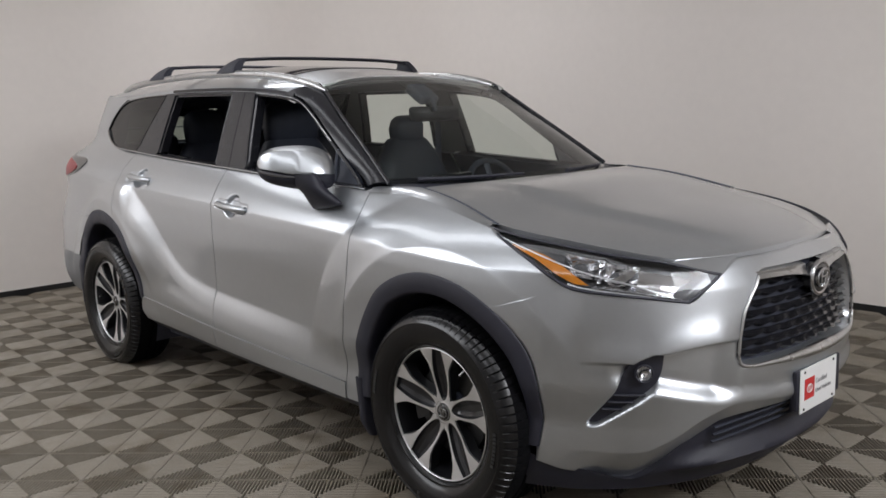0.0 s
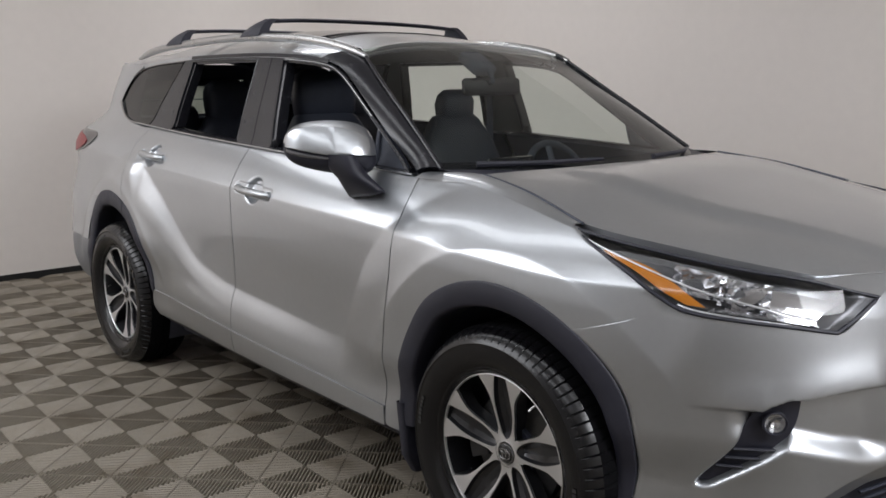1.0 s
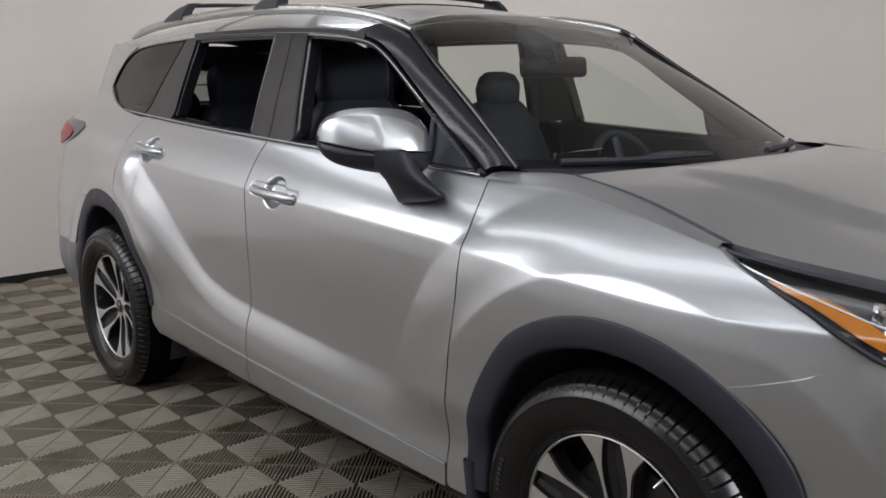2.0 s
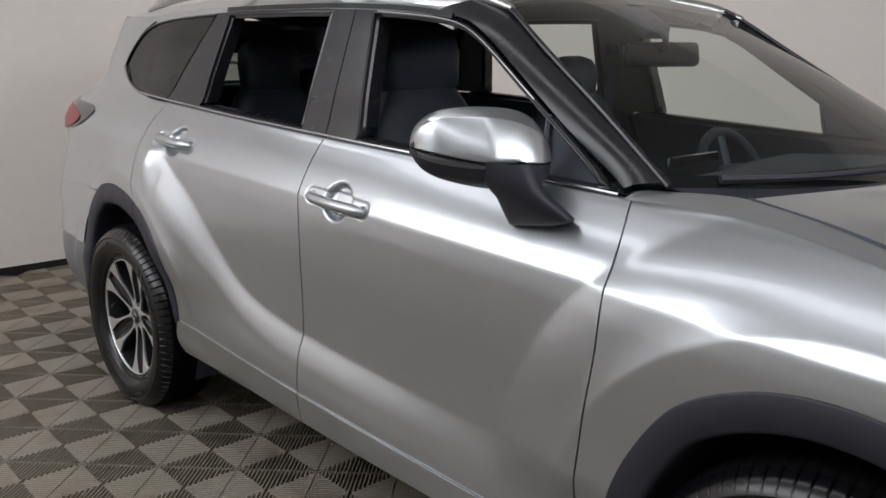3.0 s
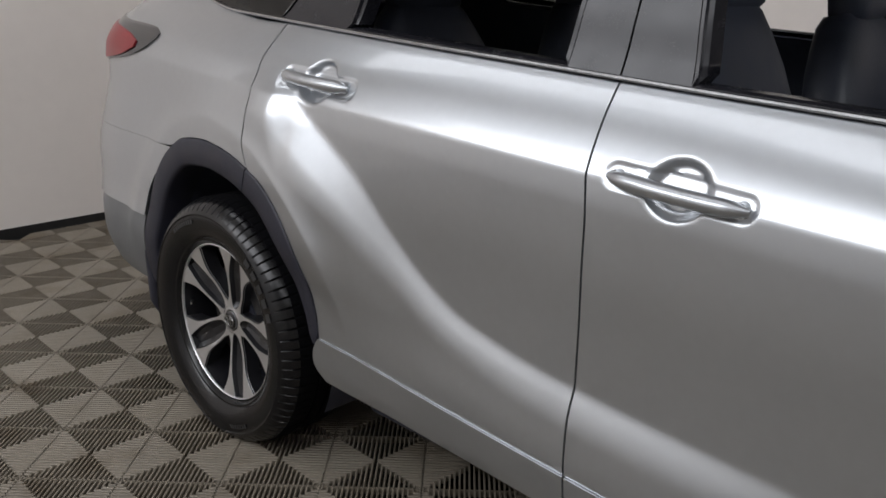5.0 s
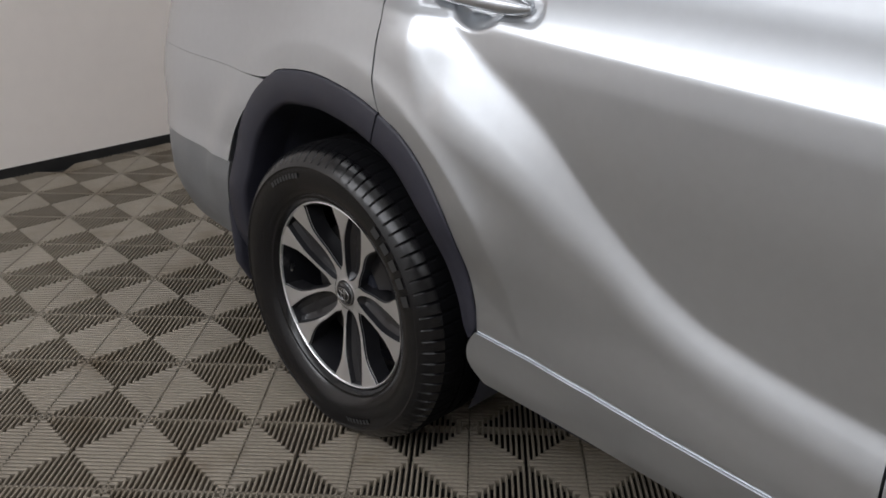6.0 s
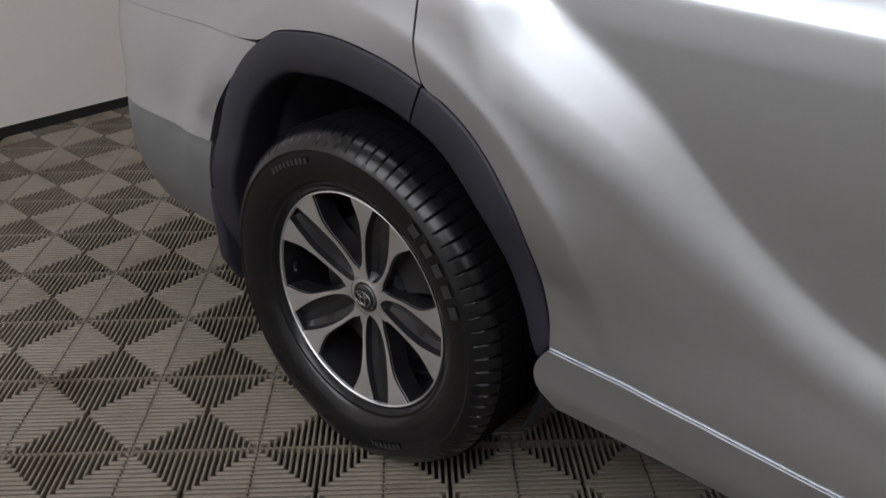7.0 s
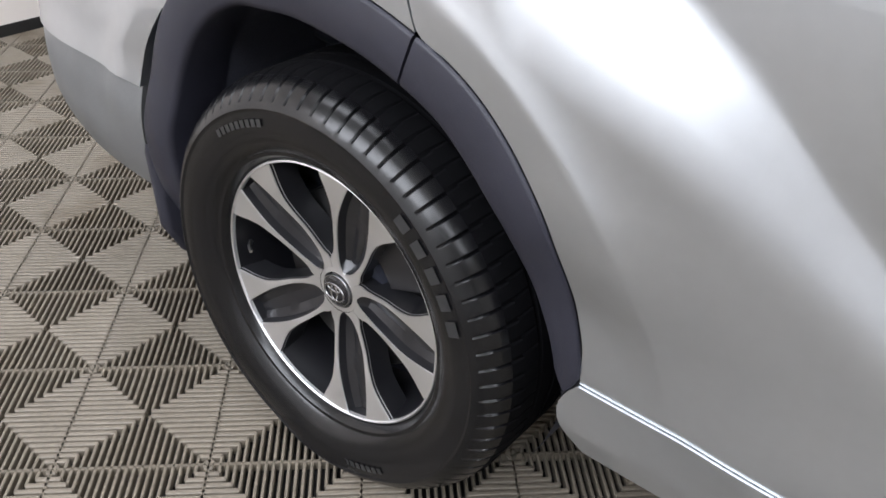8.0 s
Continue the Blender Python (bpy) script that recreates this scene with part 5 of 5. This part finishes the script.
for sy in (-1, 1):
    lamp = new("headlamp")
    lamp.parent = car
    tagged(lamp, "clear headlamp with amber side marker and dark surround")
    bm = bmesh.new()
    sheet(bm, nose_sheet(LAMP_LOW, LAMP_HIGH, LAMP_L, LAMP_R, sy, 0, 44, 16, lambda u, v: 0.002 - 0.035 * (min(u, 1 - u, v, 1 - v) > 0.05) * sstep(0.0, 0.2, min(u * 2, 1 - u, v, 1 - v) * 2)))
    part("lamp_housing", bm, LAMP_GREY, lamp, "dark lamp housing", 60)
    bm = bmesh.new()
    sheet(bm, nose_sheet(LAMP_LOW, LAMP_HIGH, LAMP_L, LAMP_R, sy, 0.006))
    lens = part("lamp_lens", bm, LENS, lamp, "clear lamp lens", 60)
    lens.visible_shadow = False
    # amber marker: a blade along the lower rear edge
    bm = bmesh.new()
    a_low = [(3.14, 0.982), (3.24, 0.944), (3.33, 0.897), (3.372, 0.876)]
    a_high = [(3.142, 0.985), (3.26, 0.957), (3.335, 0.922), (3.41, 0.872)]
    sheet(bm, nose_sheet(a_low, a_high, [a_low[0], a_high[0]], [a_low[-1], a_high[-1]], sy, 0.002, 20, 6), None)
    part("amber_marker", bm, AMBER, lamp, "amber side marker", 60)
    # main reflectors: facetted bowls
    for xa, xb, f0, f1, deep in ((3.33, 3.44, 0.34, 0.86, 0.035), (3.43, 3.525, 0.26, 0.82, 0.03)):
        bm = bmesh.new()
        lo = [(x, np.interp(x, [p[0] for p in spline(LAMP_LOW, 30)], [p[1] for p in spline(LAMP_LOW, 30)])) for x in np.linspace(xa, xb, 6)]
        hi = [(x, np.interp(x, [p[0] for p in spline(LAMP_HIGH, 30)], [p[1] for p in spline(LAMP_HIGH, 30)])) for x in np.linspace(xa, xb, 6)]
        l2 = [(p[0], p[1] + (q[1] - p[1]) * f0) for p, q in zip(lo, hi)]
        h2 = [(p[0] - 0.01, p[1] + (q[1] - p[1]) * f1) for p, q in zip(lo, hi)]
        sheet(bm, nose_sheet(l2, h2, [l2[0], h2[0]], [l2[-1], h2[-1]], sy, 0, 12, 10, lambda u, v, d=deep: -0.004 - d * math.sin(math.pi * u) * math.sin(math.pi * v) - 0.004 * ((int(u * 6) + int(v * 4)) % 2)))
        part("lamp_reflector", bm, LAMP_CHROME, lamp, "facetted chrome reflector", 25)
    # daytime strip at the inner end, upper bright line
    bm = bmesh.new()
    d_low = inset(LAMP_LOW, LAMP_HIGH, 0.10)[13:]
    d_high = inset(LAMP_LOW, LAMP_HIGH, 0.72)[15:]
    sheet(bm, nose_sheet(d_low, d_high, [d_low[0], d_high[0]], [d_low[-1], d_high[-1]], sy, 0, 16, 8, lambda u, v: -0.008 - 0.012 * math.sin(math.pi * v)))
    part("daytime_light", bm, LAMP_CHROME, lamp, "bright daytime light strip", 40)
    bm = bmesh.new()
    tube(bm, [q for q in nose_sheet(inset(LAMP_LOW, LAMP_HIGH, 0.86), inset(LAMP_LOW, LAMP_HIGH, 0.87), [LAMP_L[0], LAMP_L[1]], [LAMP_R[0], LAMP_R[-1]], sy, 0.001, 40, 1)[0][1:-2]], 0.003, 6)
    tube(bm, [q for q in nose_sheet(inset(LAMP_LOW, LAMP_HIGH, 0.12), inset(LAMP_LOW, LAMP_HIGH, 0.13), [LAMP_L[0], LAMP_L[1]], [LAMP_R[0], LAMP_R[-1]], sy, 0.001, 40, 1)[0][22:-2]], 0.0035, 6)
    part("lamp_bezel", bm, SATIN, lamp, "thin bright bezel line")
    bm = bmesh.new()
    edge = nose_sheet(LAMP_LOW, LAMP_HIGH, LAMP_L, LAMP_R, sy, 0.003, 44, 10)
    loop = edge[0][:-1] + [r[-1] for r in edge[:-1]] + edge[-1][:0:-1] + [r[0] for r in edge[:0:-1]]
    tube(bm, loop[::1], 0.0055, 6, True)
    part("lamp_gasket", bm, CLADDING, lamp, "black lamp gasket")
    # fog lamp pocket
    fog = new("fog_lamp_pocket")
    fog.parent = car
    tagged(fog, "black corner pocket with round-edged fog lamp")
    bm = bmesh.new()
    g = []
    for z in np.linspace(0.425, 0.652, 16):
        i0 = smooth(z, FOG_IN) - 0.002
        o0 = smooth(z, FOG_OUT) + 0.002
        g.append([Vector((nose_x(y, z) - 0.016, sy * (y - 0.010), z)) for y in np.linspace(i0, o0, 8)])
    sheet(bm, g)
    part("pocket_panel", bm, CLADDING, fog, "black pocket panel")
    for z in (0.475, 0.500, 0.525):
        bm = bmesh.new()
        i0 = smooth(z, FOG_IN) + 0.002
        tube(bm, [Vector((nose_x(y, z) - 0.008, sy * (y - 0.006), z)) for y in np.linspace(i0, smooth(z, FOG_OUT) - 0.004, 8)], 0.006, 6, flat=0.6)
        part("pocket_slat", bm, CLADDING, fog)
    bm = bmesh.new()
    c = Vector((nose_x(0.683, 0.598) - 0.004, sy * 0.680, 0.598))
    fm = Matrix.Translation(c) @ Matrix.Rotation(sy * radians(46), 4, "Z")
    lathe(bm, [(0.030, 0.0), (0.030, -0.012), (0.027, -0.013), (0.024, -0.006), (0.024, 0.0)], 24, fm @ Matrix.Rotation(radians(90), 4, "Z"))
    bezel = part("fog_lamp", bm, CLADDING, fog, "black round fog lamp bezel", 50)
    bm = bmesh.new()
    lathe(bm, [(0.0, 0.006), (0.010, 0.003), (0.018, -0.002), (0.024, -0.007)], 16, fm @ Matrix.Rotation(radians(90), 4, "Z"))
    part("fog_reflector", bm, LAMP_CHROME, bezel, "bright fog lamp reflector", 50)
    bm = bmesh.new()
    lathe(bm, [(0.0, -0.013), (0.014, -0.012), (0.0245, -0.008)], 24, fm @ Matrix.Rotation(radians(90), 4, "Z"))
    part("fog_lens", bm, LENS, bezel, "clear fog lamp lens", 50).visible_shadow = False

# grille
grille = new("grille")
grille.parent = car
tagged(grille, "black scaled grille with satin surround and oval badge")
bm = bmesh.new()
half_at = lambda z: smooth(z, [(0.58, 0.40), (0.63, 0.425), (0.75, 0.405), (0.86, 0.325), (0.89, 0.29)])
sheet(bm, [[Vector((nose_x(y, z) - 0.045, y, z)) for y in np.linspace(-half_at(z) + 0.006, half_at(z) - 0.006, 31)] for z in np.linspace(0.596, 0.884, 12)])
part("grille_back", bm, DARK, grille, "black grille backing")
for k in range(8):
    zc = 0.622 + 0.031 * k
    hw = half_at(zc) - 0.012
    bm = bmesh.new()
    n = 90
    up, mid, lo = [], [], []
    for i in range(n + 1):
        y = -hw + 2 * hw * i / n
        ph = 2 * math.pi * (y / 0.082 + 0.5 * (k % 2))
        wave = 0.5 + 0.5 * math.cos(ph)
        x = nose_x(y, zc) - 0.028
        up.append(Vector((x - 0.016, y, zc + 0.012)))
        mid.append(Vector((x + 0.010 * wave, y, zc + 0.003 - 0.004 * wave)))
        lo.append(Vector((x - 0.012, y, zc - 0.006 - 0.008 * wave)))
    sheet(bm, [up, mid, lo])
    part("grille_slat", bm, GLOSS_BLACK, grille, "black scaled grille slat", 60)
bm = bmesh.new()
loop = [(-half_at(z), z) for z in np.linspace(0.87, 0.60, 14)] + [(y, 0.592) for y in np.linspace(-0.40, 0.40, 24)][1:-1] + [(half_at(z), z) for z in np.linspace(0.60, 0.87, 14)]
pts = [Vector((nose_x(y, z) + 0.002, y, z)) for y, z in spline(loop, 110)]
tube(bm, pts, lambda t: 0.005 + 0.016 * math.sin(math.pi * t) ** 6, 10, flat=0.9)
part("grille_surround", bm, SATIN, grille, "satin silver grille surround")
bm = bmesh.new()
for sy in (-1, 1):
    g = []
    for k in range(17):
        y = 0.318 - 0.26 * k / 16
        zt, zb = 0.888 - 0.004 * k / 16, 0.858 - 0.012 * (k / 16) ** 2 - 0.03 * max(0, k / 16 - 0.7)
        g.append([Vector((nose_x(y, z) + o, sy * y, z)) for z, o in ((zt, -0.012), (zt - 0.006, 0.004), ((zt + zb) / 2, -0.004), (zb + 0.004, 0.006), (zb, -0.012))])
    sheet(bm, g)
part("grille_wing", bm, SATIN, grille, "satin winged bar beside the badge", 50)
bm = bmesh.new()
ov = lambda rx, rz, x: [Vector((x, rx * math.cos(t), 0.826 + rz * math.sin(t))) for t in np.linspace(0, 2 * math.pi, 40, endpoint=False)]
bx = nose_x(0, 0.826)
c0 = bm.verts.new((bx + 0.018, 0, 0.826))
R1, R2 = [bm.verts.new(p) for p in ov(0.052, 0.047, bx + 0.012)], [bm.verts.new(p) for p in ov(0.054, 0.049, bx - 0.03)]
for k in range(40):
    bm.faces.new([c0, R1[k], R1[(k + 1) % 40]])
    bm.faces.new([R1[k], R2[k], R2[(k + 1) % 40], R1[(k + 1) % 40]])
part("badge_plate", bm, GLOSS_BLACK, grille, "dark badge plate", 50)
bm = bmesh.new()
tube(bm, ov(0.060, 0.054, bx + 0.006), 0.008, 10, True, up=(1, 0, 0))
for rx, rz, oz in ((0.042, 0.031, 0), (0.013, 0.030, 0), (0.027, 0.012, 0.016)):
    tube(bm, [Vector((bx + 0.020, rx * math.cos(t), 0.826 + oz + rz * math.sin(t))) for t in np.linspace(0, 2 * math.pi, 36, endpoint=False)], 0.0035, 8, True, up=(1, 0, 0))
part("badge_ring", bm, CHROME, grille, "chrome oval badge rings")

# intake slats and plate
for z in (0.375, 0.40, 0.425):
    bm = bmesh.new()
    tube(bm, [Vector((nose_x(y, z) - 0.022, y, z - 0.35 * abs(y) ** 3)) for y in np.linspace(-0.46, 0.46, 31)], 0.007, 6, flat=0.6)
    part("intake_slat", bm, DARK, car)
plate = new("plate_board")
plate.parent = car
tagged(plate, "white dealer board with red square and grey print")
px = nose_x(0.155, 0.46) + 0.024
bm = bmesh.new()
bevel_box(bm, px - 0.03, px - 0.004, -0.18, 0.15, 0.40, 0.535, 0.006)
part("plate_holder", bm, CLADDING, plate, "black plate holder")
bm = bmesh.new()
bevel_box(bm, px - 0.003, px + 0.001, -0.165, 0.109, 0.388, 0.540, 0.0015, 1)
part("plate_sheet", bm, WHITE, plate, "white plate board")
bm = bmesh.new()
bevel_box(bm, px + 0.001, px + 0.0022, -0.135, -0.063, 0.430, 0.502, 0)
part("red_square", bm, RED, plate, "red printed square")
bm = bmesh.new()
for rx, rz in ((0.020, 0.014), (0.007, 0.013)):
    tube(bm, [Vector((px + 0.0026, -0.099 + rx * math.cos(t), 0.466 + rz * math.sin(t))) for t in np.linspace(0, 2 * math.pi, 24, endpoint=False)], 0.0018, 5, True, up=(1, 0, 0))
part("red_square_mark", bm, WHITE, plate)
for words, zz in (("Certified", 0.472), ("Used Vehicles", 0.440)):
    cu = bpy.data.curves.new("plate_words", "FONT")
    cu.body, cu.size, cu.extrude = words, 0.024 if zz > 0.45 else 0.0215, 0.0004
    cu.materials.append(GREY_INK)
    tx = new("plate_words", cu)
    tx.parent = plate
    tx.matrix_basis = pose(px + 0.0022, -0.055, zz, 90, 0, 90)
for y in (-0.137, 0.081):
    for z in (0.400, 0.527):
        bm = bmesh.new()
        lathe(bm, [(0, -0.003), (0.004, -0.0025), (0.005, 0.0)], 10, Matrix.Translation((px + 0.001, y, z)) @ Matrix.Rotation(radians(90), 4, "Z"))
        part("plate_screw", bm, GUNMETAL, plate)

# tail lamps
for sy in (-1, 1):
    tl = new("tail_lamp")
    tl.parent = car
    tagged(tl, "red wraparound tail lamp with smoked tip")
    low = [(-1.06, 1.055), (-0.95, 1.06), (-0.79, 1.072), (-0.62, 1.094), (-0.49, 1.130), (-0.44, 1.160)]
    high = [(-1.06, 1.225), (-0.90, 1.215), (-0.76, 1.203), (-0.60, 1.196), (-0.50, 1.188), (-0.442, 1.172)]
    panel("lamp_body", coons(low, high, [low[0], high[0]], [low[-1], high[-1]], 22, 12), sy, "smoked black lamp body", GLOSS_BLACK, 0.006, 0.03, tl)
    l2 = [(-1.06, 1.058), (-0.95, 1.066), (-0.79, 1.080), (-0.66, 1.10), (-0.575, 1.125)]
    h2 = [(-1.06, 1.20), (-0.90, 1.192), (-0.76, 1.180), (-0.65, 1.165), (-0.57, 1.145)]
    panel("lamp_lens", coons(l2, h2, [l2[0], h2[0]], [l2[-1], h2[-1]], 20, 12), sy, "red lamp lens", RED_LENS, 0.011, 0.006, tl)


# ---------------------------------------------------------------- floor tiles
def floor_material():
    """Warm grey plastic, dusty, with brownish traffic stains that run on from tile to tile."""
    m = bpy.data.materials.new("warm_grey_floor_tile_plastic")
    m.use_nodes = True
    nt = m.node_tree
    p = nt.nodes["Principled BSDF"]
    geo, info = nt.nodes.new("ShaderNodeNewGeometry"), nt.nodes.new("ShaderNodeObjectInfo")

    def noise_node(scale, detail, lo, hi, a, b):
        nz, mr = nt.nodes.new("ShaderNodeTexNoise"), nt.nodes.new("ShaderNodeMapRange")
        nz.inputs["Scale"].default_value, nz.inputs["Detail"].default_value = scale, detail
        for k, v in enumerate((lo, hi, a, b)):
            mr.inputs[k + 1].default_value = v
        nt.links.new(geo.outputs["Position"], nz.inputs["Vector"])
        nt.links.new(nz.outputs["Fac"], mr.inputs[0])
        return mr.outputs[0]

    def mixed(fac, a, b):
        mx = nt.nodes.new("ShaderNodeMix")
        mx.data_type = "RGBA"
        for sock, v in ((mx.inputs[6], a), (mx.inputs[7], b)):
            if isinstance(v, tuple):
                sock.default_value = (*v, 1)
            else:
                nt.links.new(v, sock)
        nt.links.new(fac, mx.inputs[0])
        return mx.outputs[2]

    base = mixed(noise_node(1.3, 5, 0.35, 0.65, 0.0, 1.0), (0.224, 0.193, 0.150), (0.264, 0.231, 0.184))
    stain = mixed(noise_node(4.5, 6, 0.56, 0.72, 0.0, 0.75), base, (0.120, 0.086, 0.050))
    fine = mixed(noise_node(90.0, 3, 0.4, 0.75, 0.0, 0.5), stain, (0.165, 0.145, 0.118))
    tone, sc = nt.nodes.new("ShaderNodeMapRange"), nt.nodes.new("ShaderNodeVectorMath")
    tone.inputs[3].default_value, tone.inputs[4].default_value = 0.93, 1.07
    nt.links.new(info.outputs["Random"], tone.inputs[0])
    sc.operation = "SCALE"
    nt.links.new(fine, sc.inputs[0])
    nt.links.new(tone.outputs[0], sc.inputs["Scale"])
    nt.links.new(sc.outputs[0], p.inputs["Base Color"])
    nt.links.new(noise_node(12.0, 4, 0.3, 0.7, 0.34, 0.6), p.inputs["Roughness"])
    return m


FLOOR = floor_material()
# Slab kept near black: the shade between the ribs is in its colour.
UNDER = material("slab_in_rib_gap_shade", (0.006, 0.006, 0.006), rough=0.9, spread=0.3, scale=9)
NODE, TURN_F, PITCH = (-0.358, -1.2792), -0.0268, 0.19837
TILE = PITCH * math.sqrt(2)
RIBS, DEEP = 20, 0.020
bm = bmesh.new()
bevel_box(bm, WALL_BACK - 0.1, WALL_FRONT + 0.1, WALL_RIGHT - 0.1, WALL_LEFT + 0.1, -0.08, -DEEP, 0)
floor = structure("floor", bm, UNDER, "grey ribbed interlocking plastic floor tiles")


def tile_mesh():
    """A square tile of open ribs, which meet its edges squarely and stop at its diagonals."""
    V, F = [], []
    h, cut = TILE / 2 - 0.0005, 0.0013

    def bar(quad, w=0.0):
        """An upright bar; with w, its two long top edges are cut off."""
        n = len(V)
        (x0, y0), (x1, y1), (x2, y2), (x3, y3) = quad
        k = cut / (2 * w) if w else 0.0
        top = [(x0 + (x1 - x0) * k, y0 + (y1 - y0) * k), (x1 + (x0 - x1) * k, y1 + (y0 - y1) * k), (x2 + (x3 - x2) * k, y2 + (y3 - y2) * k), (x3 + (x2 - x3) * k, y3 + (y2 - y3) * k)]
        V.extend([(x, y, 0.0) for x, y in top] + [(x, y, -cut if w else 0.0) for x, y in quad] + [(x, y, -DEEP) for x, y in quad])
        F.append((n, n + 1, n + 2, n + 3))
        if w:
            F.extend(((n + 2, n + 1, n + 5, n + 6), (n, n + 3, n + 7, n + 4), (n + 3, n + 2, n + 6, n + 7)))
        F.extend((n + 4 + (k + 1) % 4, n + 4 + k, n + 8 + k, n + 8 + (k + 1) % 4) for k in range(1, 4))

    for q in range(4):
        c, s = (1, 0, -1, 0)[q], (0, 1, 0, -1)[q]
        rot = lambda pts: [(c * x - s * y, s * x + c * y) for x, y in pts]
        w = 0.0028 if q % 2 == 0 else 0.0047
        for k in range(RIBS):
            a = -h + (k + 0.5) * 2 * h / RIBS
            inner = -max(abs(a) - 0.0, 0.004)
            bar(rot([(a - w, -h), (a + w, -h), (a + w, inner), (a - w, inner)]), w)
        bar(rot([(-h, -h), (h, -h), (h - 0.002, -h + 0.002), (-h + 0.002, -h + 0.002)]))
    me = bpy.data.meshes.new("floor_tile")
    me.from_pydata(V, [], F)
    me.materials.append(FLOOR)
    return me


tile = tile_mesh()
spots = []
c, s = math.cos(TURN_F), math.sin(TURN_F)
for i in range(-60, 60):
    for j in range(-60, 60):
        if (i + j) % 2:
            x, y = NODE[0] + PITCH * (c * i - s * j), NODE[1] + PITCH * (s * i + c * j)
            if WALL_BACK - 0.1 < x < WALL_FRONT and WALL_RIGHT < y < WALL_LEFT + 0.1:
                spots.append((x, y))
near = sorted(spots, key=lambda p: math.hypot((p[0] - 0.2) / 1.7, p[1] + 1.35))[:300]
turn = pose(0, 0, 0, 0, 0, 45 + math.degrees(TURN_F))
for x, y in near:
    ob = new("floor_tile", tile)
    ob.parent = floor
    ob.matrix_basis = Matrix.Translation((x, y, 0)) @ turn
far = [p for p in spots if p not in set(near)]
base = np.array([v.co[:] for v in tile.vertices]) @ np.array(turn.to_3x3()).T
quads = np.array([p.vertices[:] for p in tile.polygons])
me = bpy.data.meshes.new("far_floor_tiles")
me.from_pydata(np.concatenate([base + (x, y, 0) for x, y in far]).tolist(), [], np.concatenate([quads + k * len(base) for k in range(len(far))]).tolist())
me.materials.append(FLOOR)
ob = new("far_floor_tiles", me)
ob.parent = floor
tagged(ob, kind="stuff")
